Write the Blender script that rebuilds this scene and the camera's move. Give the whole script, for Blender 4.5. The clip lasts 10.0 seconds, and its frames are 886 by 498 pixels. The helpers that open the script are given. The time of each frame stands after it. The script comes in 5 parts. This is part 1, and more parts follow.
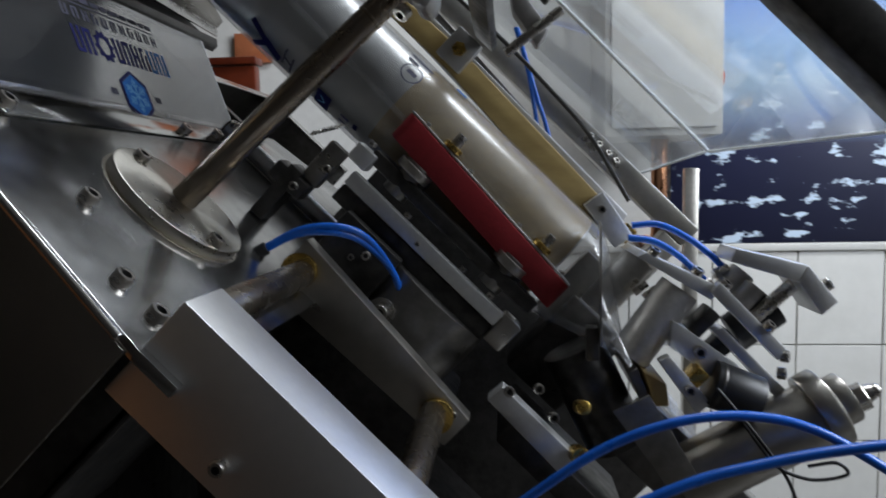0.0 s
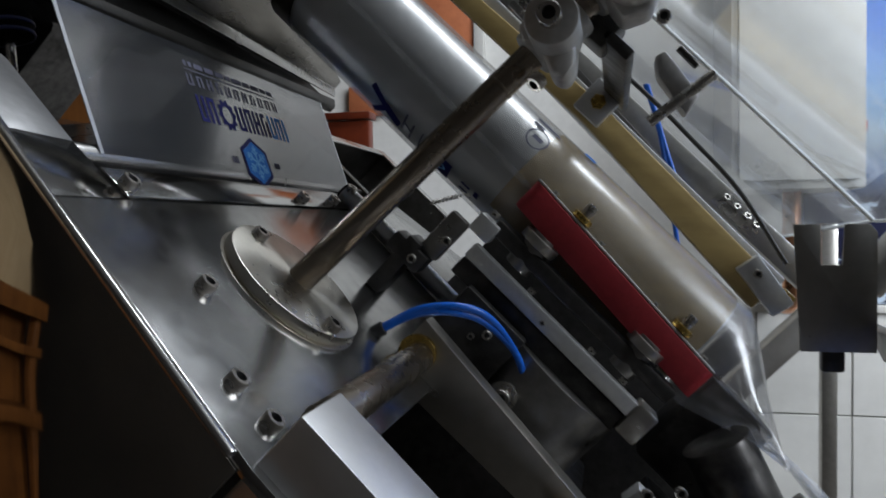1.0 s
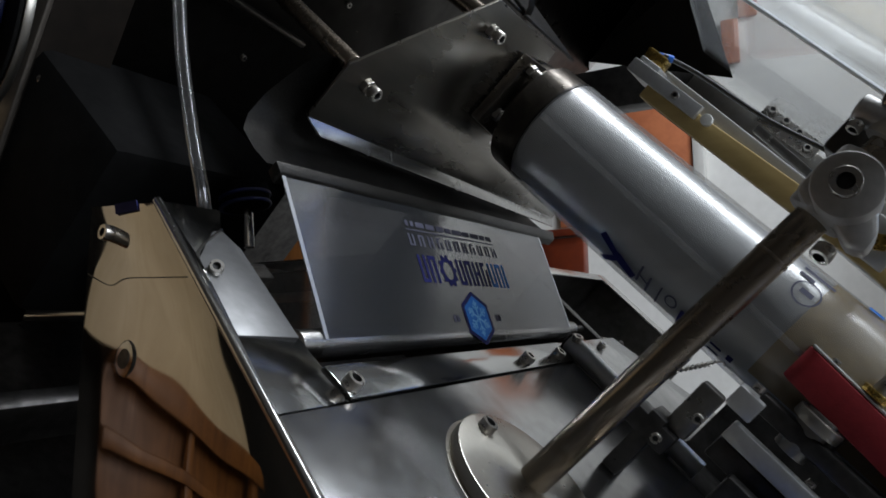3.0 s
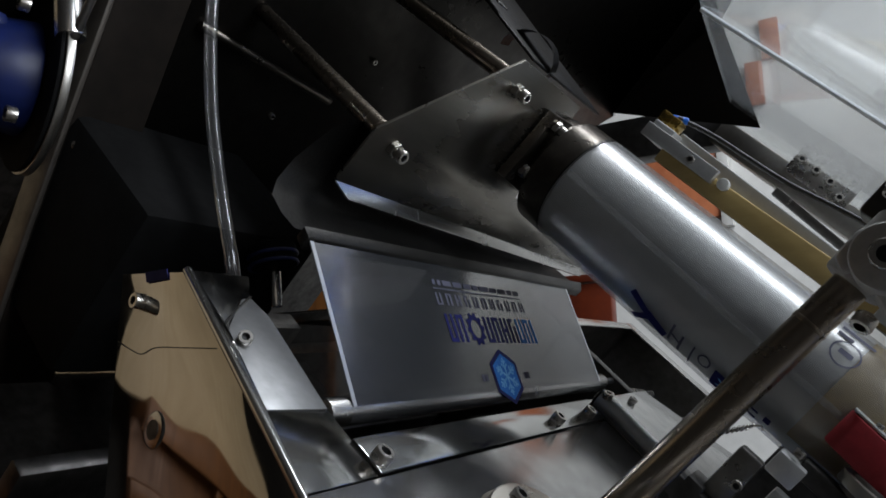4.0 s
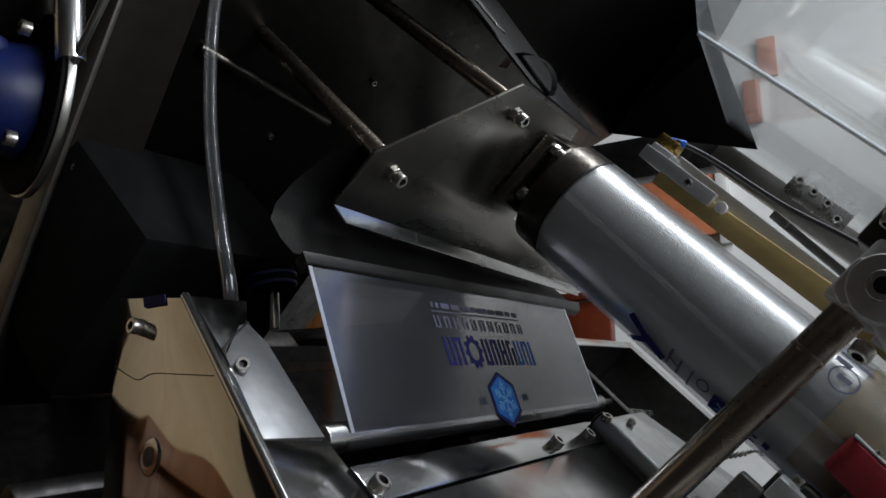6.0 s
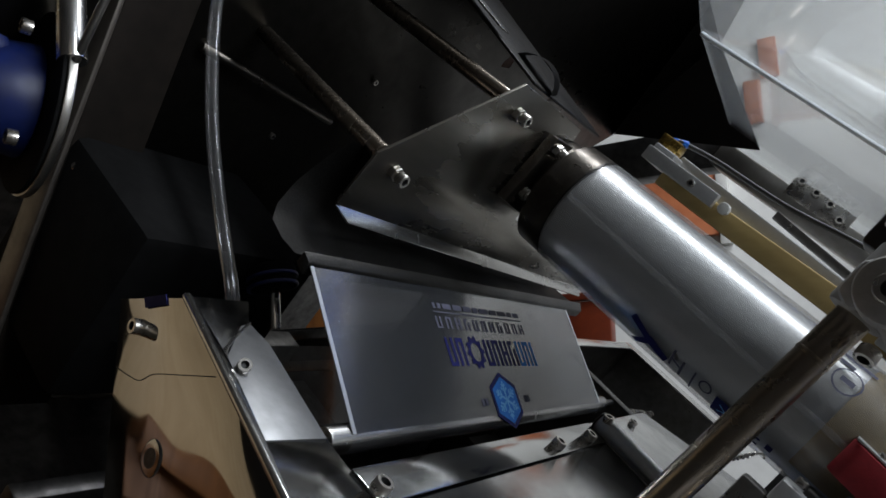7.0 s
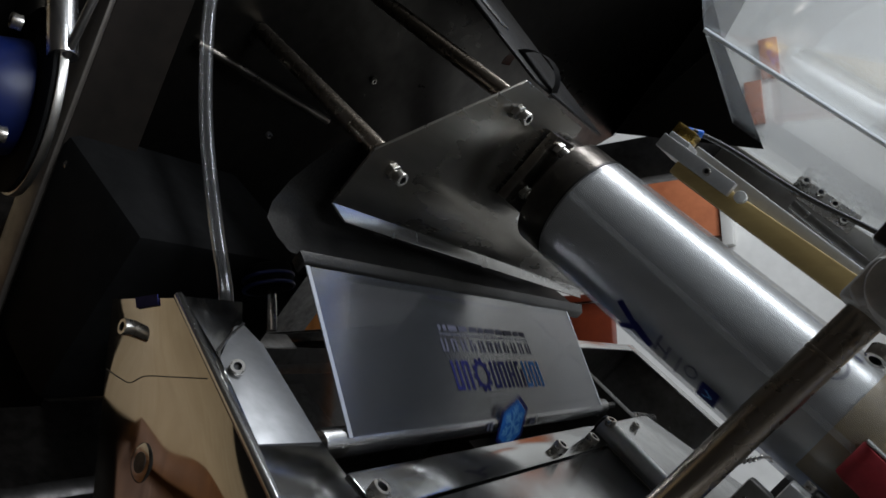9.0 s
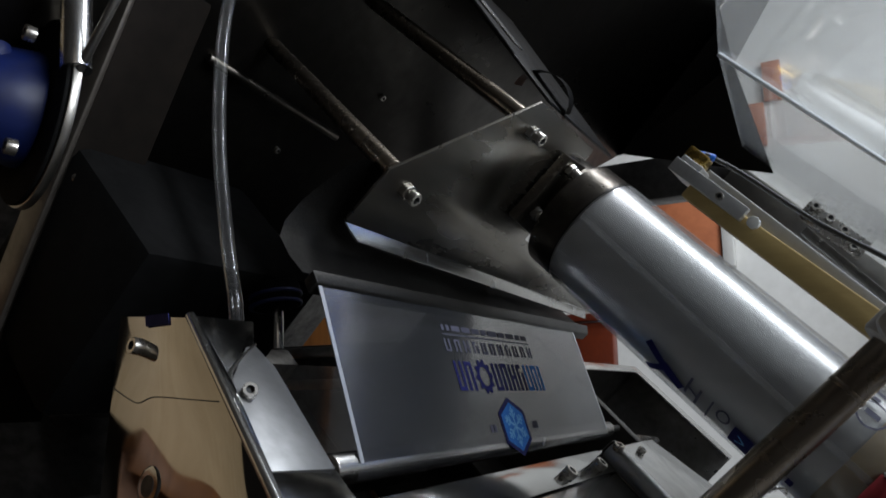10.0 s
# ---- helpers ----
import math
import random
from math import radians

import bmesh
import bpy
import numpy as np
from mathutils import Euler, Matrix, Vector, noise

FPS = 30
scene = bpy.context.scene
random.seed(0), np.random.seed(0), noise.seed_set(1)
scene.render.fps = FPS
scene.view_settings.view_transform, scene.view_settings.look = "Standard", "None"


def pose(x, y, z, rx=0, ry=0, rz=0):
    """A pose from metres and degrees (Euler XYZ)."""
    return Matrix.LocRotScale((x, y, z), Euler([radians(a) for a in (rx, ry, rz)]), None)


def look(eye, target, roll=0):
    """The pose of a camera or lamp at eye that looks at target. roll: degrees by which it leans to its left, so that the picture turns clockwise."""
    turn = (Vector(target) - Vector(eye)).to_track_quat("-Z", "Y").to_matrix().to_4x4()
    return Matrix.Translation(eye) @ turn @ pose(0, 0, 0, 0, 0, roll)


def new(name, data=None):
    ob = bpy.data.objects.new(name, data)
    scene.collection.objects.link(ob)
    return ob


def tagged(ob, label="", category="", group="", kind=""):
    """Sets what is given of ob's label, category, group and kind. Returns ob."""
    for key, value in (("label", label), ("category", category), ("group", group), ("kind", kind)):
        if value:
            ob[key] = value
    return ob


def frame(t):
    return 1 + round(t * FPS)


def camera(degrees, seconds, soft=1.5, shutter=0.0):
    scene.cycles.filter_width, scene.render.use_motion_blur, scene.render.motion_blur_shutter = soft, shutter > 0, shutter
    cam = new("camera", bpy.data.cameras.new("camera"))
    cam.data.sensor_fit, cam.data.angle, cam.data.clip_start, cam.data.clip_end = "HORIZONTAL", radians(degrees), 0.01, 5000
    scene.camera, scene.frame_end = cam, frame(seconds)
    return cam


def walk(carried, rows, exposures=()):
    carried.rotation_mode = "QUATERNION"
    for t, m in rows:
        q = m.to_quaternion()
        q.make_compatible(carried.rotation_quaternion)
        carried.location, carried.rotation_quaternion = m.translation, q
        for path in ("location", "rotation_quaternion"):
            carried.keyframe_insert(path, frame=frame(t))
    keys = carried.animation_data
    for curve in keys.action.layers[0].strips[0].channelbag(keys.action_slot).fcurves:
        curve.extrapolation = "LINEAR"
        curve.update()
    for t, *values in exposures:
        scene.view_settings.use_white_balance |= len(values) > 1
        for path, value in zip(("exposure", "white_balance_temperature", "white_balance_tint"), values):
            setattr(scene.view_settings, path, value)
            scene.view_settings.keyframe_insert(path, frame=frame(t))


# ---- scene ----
cam = camera(62.1, 10.0, 1.6, 0.4)
PATH = [
    (0.0, pose(0.2564, -0.5501, 1.0661, 84.82, 1.17, 5.04)),
    (0.5, pose(0.2391, -0.5256, 1.0815, 86.46, 0.81, 9.21)),
    (1.0, pose(0.2290, -0.4994, 1.0963, 88.20, 0.79, 13.04)),
    (1.2, pose(0.2250, -0.4905, 1.1040, 89.02, 0.88, 14.45)),
    (1.5, pose(0.2181, -0.4763, 1.1165, 90.40, 1.02, 17.85)),
    (2.0, pose(0.2058, -0.4572, 1.1398, 93.28, 1.20, 23.00)),
    (2.5, pose(0.1949, -0.4489, 1.1549, 94.67, 1.25, 26.54)),
    (3.0, pose(0.1879, -0.4445, 1.1642, 95.63, 1.18, 28.95)),
    (4.5, pose(0.1855, -0.4452, 1.1890, 99.45, 1.39, 31.10)),
    (5.0, pose(0.1861, -0.4432, 1.1895, 99.55, 1.44, 30.90)),
    (5.5, pose(0.1882, -0.4460, 1.1911, 99.73, 1.41, 30.84)),
    (7.0, pose(0.1838, -0.4454, 1.1940, 99.64, 1.18, 30.71)),
    (7.5, pose(0.1843, -0.4437, 1.1948, 99.72, 1.27, 30.70)),
    (8.0, pose(0.1829, -0.4423, 1.1948, 99.67, 1.13, 30.78)),
    (8.5, pose(0.1813, -0.4390, 1.1936, 99.89, 1.26, 30.72)),
    (9.0, pose(0.1780, -0.4334, 1.1929, 99.89, 1.24, 30.74)),
    (9.5, pose(0.1696, -0.4292, 1.1926, 99.66, 1.07, 30.69)),
    (10.0, pose(0.1630, -0.4355, 1.2003, 100.97, 0.31, 30.23)),
]
walk(cam, PATH)


# ---- light ----
world = bpy.data.worlds.new("sky")
world.use_nodes = True
wt = world.node_tree
sky = wt.nodes.new("ShaderNodeTexSky")
sky.sky_type, sky.sun_disc = "NISHITA", False
sky.sun_elevation, sky.sun_rotation = radians(35), radians(80)
wt.links.new(sky.outputs[0], wt.nodes["Background"].inputs[0])
wt.nodes["Background"].inputs[1].default_value = 0.05
scene.world = world
scene.view_settings.exposure = 0.0


def area(name, eye, target, sx, sy, watts, colour, spread=180):
    lamp = bpy.data.lights.new(name, "AREA")
    lamp.shape, lamp.size, lamp.size_y, lamp.energy, lamp.color = "RECTANGLE", sx, sy, watts, colour
    ob = new(name, lamp)
    lamp.spread = radians(spread)
    ob.matrix_world = look(eye, target)
    return ob


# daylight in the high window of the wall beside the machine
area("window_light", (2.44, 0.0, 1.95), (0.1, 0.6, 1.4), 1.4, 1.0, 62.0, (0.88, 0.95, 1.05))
# tube lamp added under the ceiling, out of view, for highlights on the metal
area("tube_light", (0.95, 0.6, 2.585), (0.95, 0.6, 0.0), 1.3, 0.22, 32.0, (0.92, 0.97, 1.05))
# lamp added in an unseen doorway, narrowed onto the rack and boards
area("rack_fill_light", (1.55, -1.95, 1.2), (-1.0, -0.4, 1.2), 0.8, 1.7, 0.34, (1.0, 0.9, 0.78), 46)

# ---- machine space: u down along the forming tube, v across, w off the base plate ----
H0 = 1.05
MACH = Matrix.Translation((0, 0, H0)) @ Matrix.Rotation(radians(45), 4, "Y")
ONE = Matrix.Identity(4)


# ---- materials ----
def nodes_of(name):
    m = bpy.data.materials.new(name)
    m.use_nodes = True
    t = m.node_tree
    return m, t, t.nodes["Principled BSDF"]


def noise_node(t, scale, detail=4.0, stretch=(1, 1, 1), rough=0.55):
    c = t.nodes.new("ShaderNodeTexCoord")
    mp = t.nodes.new("ShaderNodeMapping")
    mp.inputs["Scale"].default_value = stretch
    n = t.nodes.new("ShaderNodeTexNoise")
    n.inputs["Scale"].default_value, n.inputs["Detail"].default_value, n.inputs["Roughness"].default_value = scale, detail, rough
    t.links.new(c.outputs["Object"], mp.inputs[0])
    t.links.new(mp.outputs[0], n.inputs["Vector"])
    return n


def ramp(t, src, stops):
    r = t.nodes.new("ShaderNodeValToRGB")
    el = r.color_ramp.elements
    while len(el) < len(stops):
        el.new(0.5)
    for e, (p, c) in zip(el, stops):
        e.position = p
        e.color = (*c, 1) if len(c) == 3 else c
    t.links.new(src, r.inputs[0])
    return r


def grey(v):
    return (v, v, v)


def surface(name, base, dark=None, metal=0.0, rough=0.4, spread=0.12, grain=60.0, stain=7.0, stretch=(1, 1, 1), bump=0.02, coat=0.0, spec=0.5):
    """A surface with colour, roughness and relief that vary at two scales."""
    m, t, b = nodes_of(name)
    dark = dark or tuple(c * 0.72 for c in base)
    big = noise_node(t, stain, 5.0)
    fine = noise_node(t, grain, 3.0, stretch)
    mix = t.nodes.new("ShaderNodeMath")
    mix.operation = "MULTIPLY_ADD"
    mix.inputs[1].default_value = 0.45
    t.links.new(fine.outputs[0], mix.inputs[0])
    half = t.nodes.new("ShaderNodeMath")
    half.operation = "MULTIPLY"
    half.inputs[1].default_value = 0.55
    t.links.new(big.outputs[0], half.inputs[0])
    t.links.new(half.outputs[0], mix.inputs[2])
    col = ramp(t, mix.outputs[0], [(0.32, dark), (0.62, base)])
    t.links.new(col.outputs[0], b.inputs["Base Color"])
    ro = ramp(t, mix.outputs[0], [(0.3, grey(min(1, rough + spread))), (0.7, grey(max(0.02, rough - spread)))])
    t.links.new(ro.outputs[0], b.inputs["Roughness"])
    b.inputs["Metallic"].default_value = metal
    b.inputs["Coat Weight"].default_value = coat
    b.inputs["Specular IOR Level"].default_value = spec
    if bump:
        bp = t.nodes.new("ShaderNodeBump")
        bp.inputs["Strength"].default_value, bp.inputs["Distance"].default_value = bump * 6, 0.0008
        t.links.new(fine.outputs[0], bp.inputs["Height"])
        t.links.new(bp.outputs[0], b.inputs["Normal"])
    return m


STEEL = surface("brushed_stainless", (0.6, 0.59, 0.57), (0.53, 0.52, 0.5), 1.0, 0.24, 0.06, 90, 9, (1, 1, 1), 0.0)
SATIN = surface("satin_stainless", (0.5, 0.48, 0.44), (0.38, 0.36, 0.32), 1.0, 0.34, 0.08, 70, 12, (1, 1, 1), 0.004)
MIRROR = surface("polished_stainless", (0.5, 0.5, 0.49), (0.42, 0.42, 0.41), 1.0, 0.13, 0.05, 30, 9, (1, 1, 1), 0.0)
ROD = surface("turned_steel_rod", (0.38, 0.33, 0.27), (0.29, 0.245, 0.195), 1.0, 0.27, 0.06, 60, 8, (1, 1, 1), 0.004)
ALU = surface("machined_aluminium", (0.74, 0.74, 0.73), (0.62, 0.62, 0.61), 0.85, 0.4, 0.08, 150, 16, (1, 1, 1), 0.006)
BRIGHTALU = surface("bright_aluminium", (0.9, 0.9, 0.9), (0.84, 0.84, 0.84), 1.0, 0.42, 0.06, 120, 8, (1, 1, 1), 0.0)
PLATE = surface("polished_plate_steel", (0.5, 0.5, 0.495), (0.36, 0.36, 0.355), 1.0, 0.19, 0.07, 60, 10, (1, 1, 1), 0.0)
TURNED = surface("turned_flange_steel", (0.56, 0.52, 0.45), (0.45, 0.41, 0.34), 1.0, 0.3, 0.07, 160, 14, (1, 1, 1), 0.0)
# beam steel in shade: the darkness is in the base colour
BEAM = surface("shaded_beam_steel", (0.012, 0.009, 0.007), (0.006, 0.005, 0.004), 0.0, 0.7, 0.1, 60, 8, (1, 1, 1), 0.01, 0.0, 0.08)
MATTBLACK = surface("matt_black_casing", (0.006, 0.006, 0.006), (0.003, 0.003, 0.003), 0.0, 0.85, 0.05, 90, 20, (1, 1, 1), 0.0, 0.0, 0.1)
CAST = surface("cast_aluminium", (0.54, 0.53, 0.51), (0.42, 0.41, 0.39), 0.7, 0.48, 0.08, 160, 20, (1, 1, 1), 0.012)
IRON = surface("dark_oily_steel", (0.11, 0.105, 0.1), (0.03, 0.029, 0.027), 0.9, 0.38, 0.12, 70, 14, (1, 1, 1), 0.01)
GREYSTEEL = surface("grey_housing_steel", (0.32, 0.31, 0.29), (0.17, 0.16, 0.15), 0.95, 0.34, 0.1, 70, 12, (1, 1, 1), 0.006)
TUBESTEEL = surface("tube_stainless", (0.64, 0.64, 0.63), (0.54, 0.54, 0.53), 1.0, 0.46, 0.06, 60, 5, (0.05, 1, 1), 0.0)
FRONT = surface("brushed_collar_plate", (0.29, 0.27, 0.24), (0.22, 0.205, 0.18), 1.0, 0.27, 0.06, 90, 6, (1, 0.15, 0.15), 0.004)
CLAMPST = surface("brown_tinted_steel", (0.2, 0.18, 0.155), (0.09, 0.08, 0.068), 1.0, 0.32, 0.08, 80, 16, (1, 1, 1), 0.006)
FLAP = surface("satin_flap_sheet", (0.3, 0.3, 0.3), (0.22, 0.22, 0.22), 1.0, 0.45, 0.08, 70, 9, (1, 1, 1), 0.004)
# the hopper's polished stainless, its dark reflection held in the base colour
HOPPERDARK = surface("shade_toned_polished_sheet", (0.05, 0.045, 0.04), (0.025, 0.023, 0.02), 0.9, 0.14, 0.05, 50, 4, (1, 1, 1), 0.0)
# the same beam steel in light: a paler base colour
BEAMLIT = surface("lit_beam_face", (0.13, 0.115, 0.1), (0.06, 0.052, 0.043), 0.7, 0.42, 0.1, 60, 8, (1, 1, 1), 0.01)
BOLT = surface("bright_bolt_steel", (0.62, 0.6, 0.56), (0.4, 0.37, 0.33), 1.0, 0.28, 0.1, 150, 40, (1, 1, 1), 0.02)
# dark tone for recesses: their shade is held in the colour
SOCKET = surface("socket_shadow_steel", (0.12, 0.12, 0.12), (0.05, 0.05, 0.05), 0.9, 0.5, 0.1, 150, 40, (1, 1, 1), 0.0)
BRASS = surface("brass", (0.72, 0.5, 0.14), (0.45, 0.28, 0.07), 1.0, 0.26, 0.1, 120, 40, (1, 1, 1), 0.02)
RED = surface("red_rubber_belt", (0.27, 0.008, 0.014), (0.2, 0.006, 0.01), 0.0, 0.62, 0.08, 240, 14, (1, 1, 1), 0.04)
TAN = surface("tan_laminate", (0.46, 0.33, 0.13), (0.33, 0.225, 0.08), 0.0, 0.5, 0.1, 90, 11, (0.2, 1, 1), 0.03)
BLUE = surface("blue_air_hose", (0.01, 0.13, 0.62), (0.005, 0.09, 0.45), 0.0, 0.3, 0.05, 60, 20, (1, 1, 1), 0.0)
BLUEPAINT = surface("blue_motor_paint", (0.004, 0.014, 0.1), (0.003, 0.008, 0.05), 0.0, 0.45, 0.08, 60, 14, (1, 1, 1), 0.02)
BLACK = surface("black_plastic", (0.014, 0.014, 0.015), (0.007, 0.007, 0.008), 0.0, 0.42, 0.08, 90, 20, (1, 1, 1), 0.02)
BLACKCABLE = surface("black_cable", (0.012, 0.012, 0.012), None, 0.0, 0.4, 0.05, 90, 20, (1, 1, 1), 0.0)
# near-black brown holds the dimness of the unseen room in the wall colour
ROOMSHADE = surface("dim_room_wall_tone", (0.032, 0.027, 0.022), (0.02, 0.017, 0.014), 0.0, 0.8, 0.05, 40, 2, (1, 1, 1), 0.03)
# stainless toned near black for its shade and dark reflections
SHADESTEEL = surface("shade_toned_stainless", (0.05, 0.046, 0.041), (0.025, 0.023, 0.02), 0.9, 0.34, 0.1, 50, 5, (1, 1, 1), 0.008)
# near-black base puts the shade under plate and hopper into the steel
COLLARMAT = surface("shaded_textured_steel", (0.035, 0.033, 0.03), (0.012, 0.0115, 0.011), 0.8, 0.42, 0.08, 500, 10, (1, 1, 1), 0.06)
WALLPAINT = surface("white_wall_paint", (0.78, 0.77, 0.73), (0.68, 0.67, 0.63), 0.0, 0.8, 0.05, 40, 2, (1, 1, 1), 0.03)
# ceiling colour lowered so that it bounces less light
CEILTONE = surface("dim_ceiling_tone", (0.2, 0.19, 0.175), (0.15, 0.14, 0.13), 0.0, 0.85, 0.05, 40, 2, (1, 1, 1), 0.03)
FLOORMAT = surface("worn_floor", (0.07, 0.064, 0.055), (0.035, 0.032, 0.028), 0.0, 0.55, 0.1, 50, 3, (1, 1, 1), 0.04)
TILE = surface("white_glazed_tile", (0.74, 0.73, 0.69), (0.66, 0.65, 0.61), 0.0, 0.16, 0.05, 20, 4, (1, 1, 1), 0.01)
GROUT = surface("grey_grout", (0.4, 0.38, 0.34), (0.27, 0.26, 0.23), 0.0, 0.85, 0.05, 90, 8, (1, 1, 1), 0.05)
WOOD = surface("orange_brown_wood", (0.26, 0.098, 0.024), (0.12, 0.042, 0.011), 0.0, 0.48, 0.1, 40, 5, (1, 1, 0.06), 0.04)
PALEWOOD = surface("pale_plywood", (0.72, 0.55, 0.34), (0.58, 0.43, 0.25), 0.0, 0.55, 0.1, 40, 5, (1, 1, 0.06), 0.04)
ORANGE = surface("orange_lacquer", (0.5, 0.17, 0.075), (0.38, 0.115, 0.05), 0.0, 0.35, 0.08, 40, 5, (1, 1, 1), 0.02)
DARKRED = surface("brown_red_lacquer", (0.13, 0.022, 0.007), (0.08, 0.013, 0.005), 0.0, 0.38, 0.08, 40, 5, (1, 1, 1), 0.02)
CABINET = surface("pale_grey_enamel", (0.62, 0.61, 0.57), (0.54, 0.53, 0.5), 0.0, 0.4, 0.08, 40, 4, (1, 1, 1), 0.01)
COPPER = surface("copper_pipe", (0.72, 0.36, 0.2), (0.5, 0.23, 0.12), 1.0, 0.3, 0.1, 60, 14, (1, 1, 1), 0.02)
REDLAMP = surface("red_lamp_lens", (0.5, 0.02, 0.02), None, 0.0, 0.25, 0.05, 60, 14, (1, 1, 1), 0.0)
INK = surface("navy_print_ink", (0.012, 0.014, 0.1), None, 0.0, 0.65, 0.05, 200, 60, (1, 1, 1), 0.0, 0.0, 0.15)
INKBLUE = surface("blue_print_ink", (0.03, 0.2, 0.62), (0.02, 0.12, 0.45), 0.0, 0.65, 0.05, 200, 60, (1, 1, 1), 0.0, 0.0, 0.15)
INKPALE = surface("pale_blue_print_ink", (0.22, 0.5, 0.78), (0.06, 0.25, 0.6), 0.0, 0.65, 0.05, 900, 200, (1, 1, 1), 0.0, 0.0, 0.15)
INKGREY = surface("grey_print_ink", (0.1, 0.1, 0.14), None, 0.0, 0.65, 0.05, 200, 60, (1, 1, 1), 0.0, 0.0, 0.15)
INKPURPLE = surface("violet_print_ink", (0.05, 0.04, 0.36), None, 0.0, 0.65, 0.05, 200, 60, (1, 1, 1), 0.0, 0.0, 0.15)


def clear(name, tint, body, gloss_rough, cover, haze, gloss=0.06, wave=0.25):
    """A thin clear plastic: lets light through, with a hazy white body and a gloss."""
    m, t, b = nodes_of(name)
    t.nodes.remove(b)
    out = t.nodes["Material Output"]
    through_it = t.nodes.new("ShaderNodeBsdfTransparent")
    through_it.inputs[0].default_value = (*tint, 1)
    dif = t.nodes.new("ShaderNodeBsdfPrincipled")
    dif.inputs["Base Color"].default_value = (*body, 1)
    dif.inputs["Roughness"].default_value = gloss_rough
    n = noise_node(t, 9.0, 5.0, (0.5, 1, 1))
    cov = ramp(t, n.outputs[0], [(0.3, grey(cover)), (0.75, grey(min(1, cover + haze)))])
    bp = t.nodes.new("ShaderNodeBump")
    bp.inputs["Strength"].default_value, bp.inputs["Distance"].default_value = wave, 0.003
    n2 = noise_node(t, 16.0, 3.0, (0.35, 1, 1))
    t.links.new(n2.outputs[0], bp.inputs["Height"])
    t.links.new(bp.outputs[0], dif.inputs["Normal"])
    gl = t.nodes.new("ShaderNodeBsdfGlossy")
    gl.inputs["Roughness"].default_value = gloss_rough
    t.links.new(bp.outputs[0], gl.inputs["Normal"])
    lw = t.nodes.new("ShaderNodeLayerWeight")
    lw.inputs[0].default_value = 0.35
    fr = ramp(t, lw.outputs["Facing"], [(0.0, grey(gloss)), (1.0, grey(min(1.0, gloss + 0.35)))])
    a = t.nodes.new("ShaderNodeMixShader")
    t.links.new(cov.outputs[0], a.inputs[0])
    t.links.new(through_it.outputs[0], a.inputs[1])
    t.links.new(dif.outputs[0], a.inputs[2])
    c = t.nodes.new("ShaderNodeMixShader")
    t.links.new(fr.outputs[0], c.inputs[0])
    t.links.new(a.outputs[0], c.inputs[1])
    t.links.new(gl.outputs[0], c.inputs[2])
    t.links.new(c.outputs[0], out.inputs[0])
    return m


FILM = clear("printed_bag_film", (0.66, 0.67, 0.7), (0.085, 0.09, 0.1), 0.17, 0.8, 0.12, 0.36, 0.1)
FILMWRAP = clear("film_on_roller", (0.98, 0.98, 0.99), (0.5, 0.51, 0.53), 0.14, 0.03, 0.03, 0.06, 0.02)
FILMEDGE = clear("folded_film_edge", (0.8, 0.8, 0.82), (0.6, 0.61, 0.63), 0.25, 0.7, 0.1, 0.3, 0.0)
TUBEFILM = clear("film_on_tube", (0.96, 0.96, 0.96), (0.66, 0.66, 0.66), 0.26, 0.1, 0.1, 0.07, 0.16)
ACRYLIC = clear("acrylic_guard", (0.97, 0.98, 0.98), (0.9, 0.92, 0.93), 0.04, 0.16, 0.05, 0.03, 0.0)
ACRYLICEDGE = surface("acrylic_edge", (0.85, 0.88, 0.9), (0.7, 0.74, 0.77), 0.0, 0.3, 0.05, 60, 20, (1, 1, 1), 0.0)
HOSECLEAR = clear("clear_hose", (0.8, 0.8, 0.79), (0.3, 0.3, 0.3), 0.14, 0.05, 0.05, 0.04)


def wavy_mirror():
    """Polished sheet that is not quite flat, so that what it mirrors is bent."""
    m = surface("wavy_polished_sheet", (0.5, 0.47, 0.42), (0.43, 0.4, 0.36), 1.0, 0.05, 0.03, 30, 9, (1, 1, 1), 0.0)
    t = m.node_tree
    n = noise_node(t, 9.0, 1.0)
    bp = t.nodes.new("ShaderNodeBump")
    bp.inputs["Strength"].default_value, bp.inputs["Distance"].default_value = 0.5, 0.007
    t.links.new(n.outputs[0], bp.inputs["Height"])
    t.links.new(bp.outputs[0], t.nodes["Principled BSDF"].inputs["Normal"])
    return m


WAVY = wavy_mirror()


def turned_face():
    """Steel faced on a lathe: fine rings round the part's own axis stretch the highlight."""
    m = surface("lathe_turned_steel", (0.58, 0.55, 0.49), (0.5, 0.47, 0.41), 1.0, 0.3, 0.05, 160, 14, (1, 1, 1), 0.0)
    t = m.node_tree
    b = t.nodes["Principled BSDF"]
    tan = t.nodes.new("ShaderNodeTangent")
    tan.direction_type, tan.axis = "RADIAL", "Z"
    b.inputs["Anisotropic"].default_value = 0.85
    t.links.new(tan.outputs[0], b.inputs["Tangent"])
    return m


TURNEDFACE = turned_face()


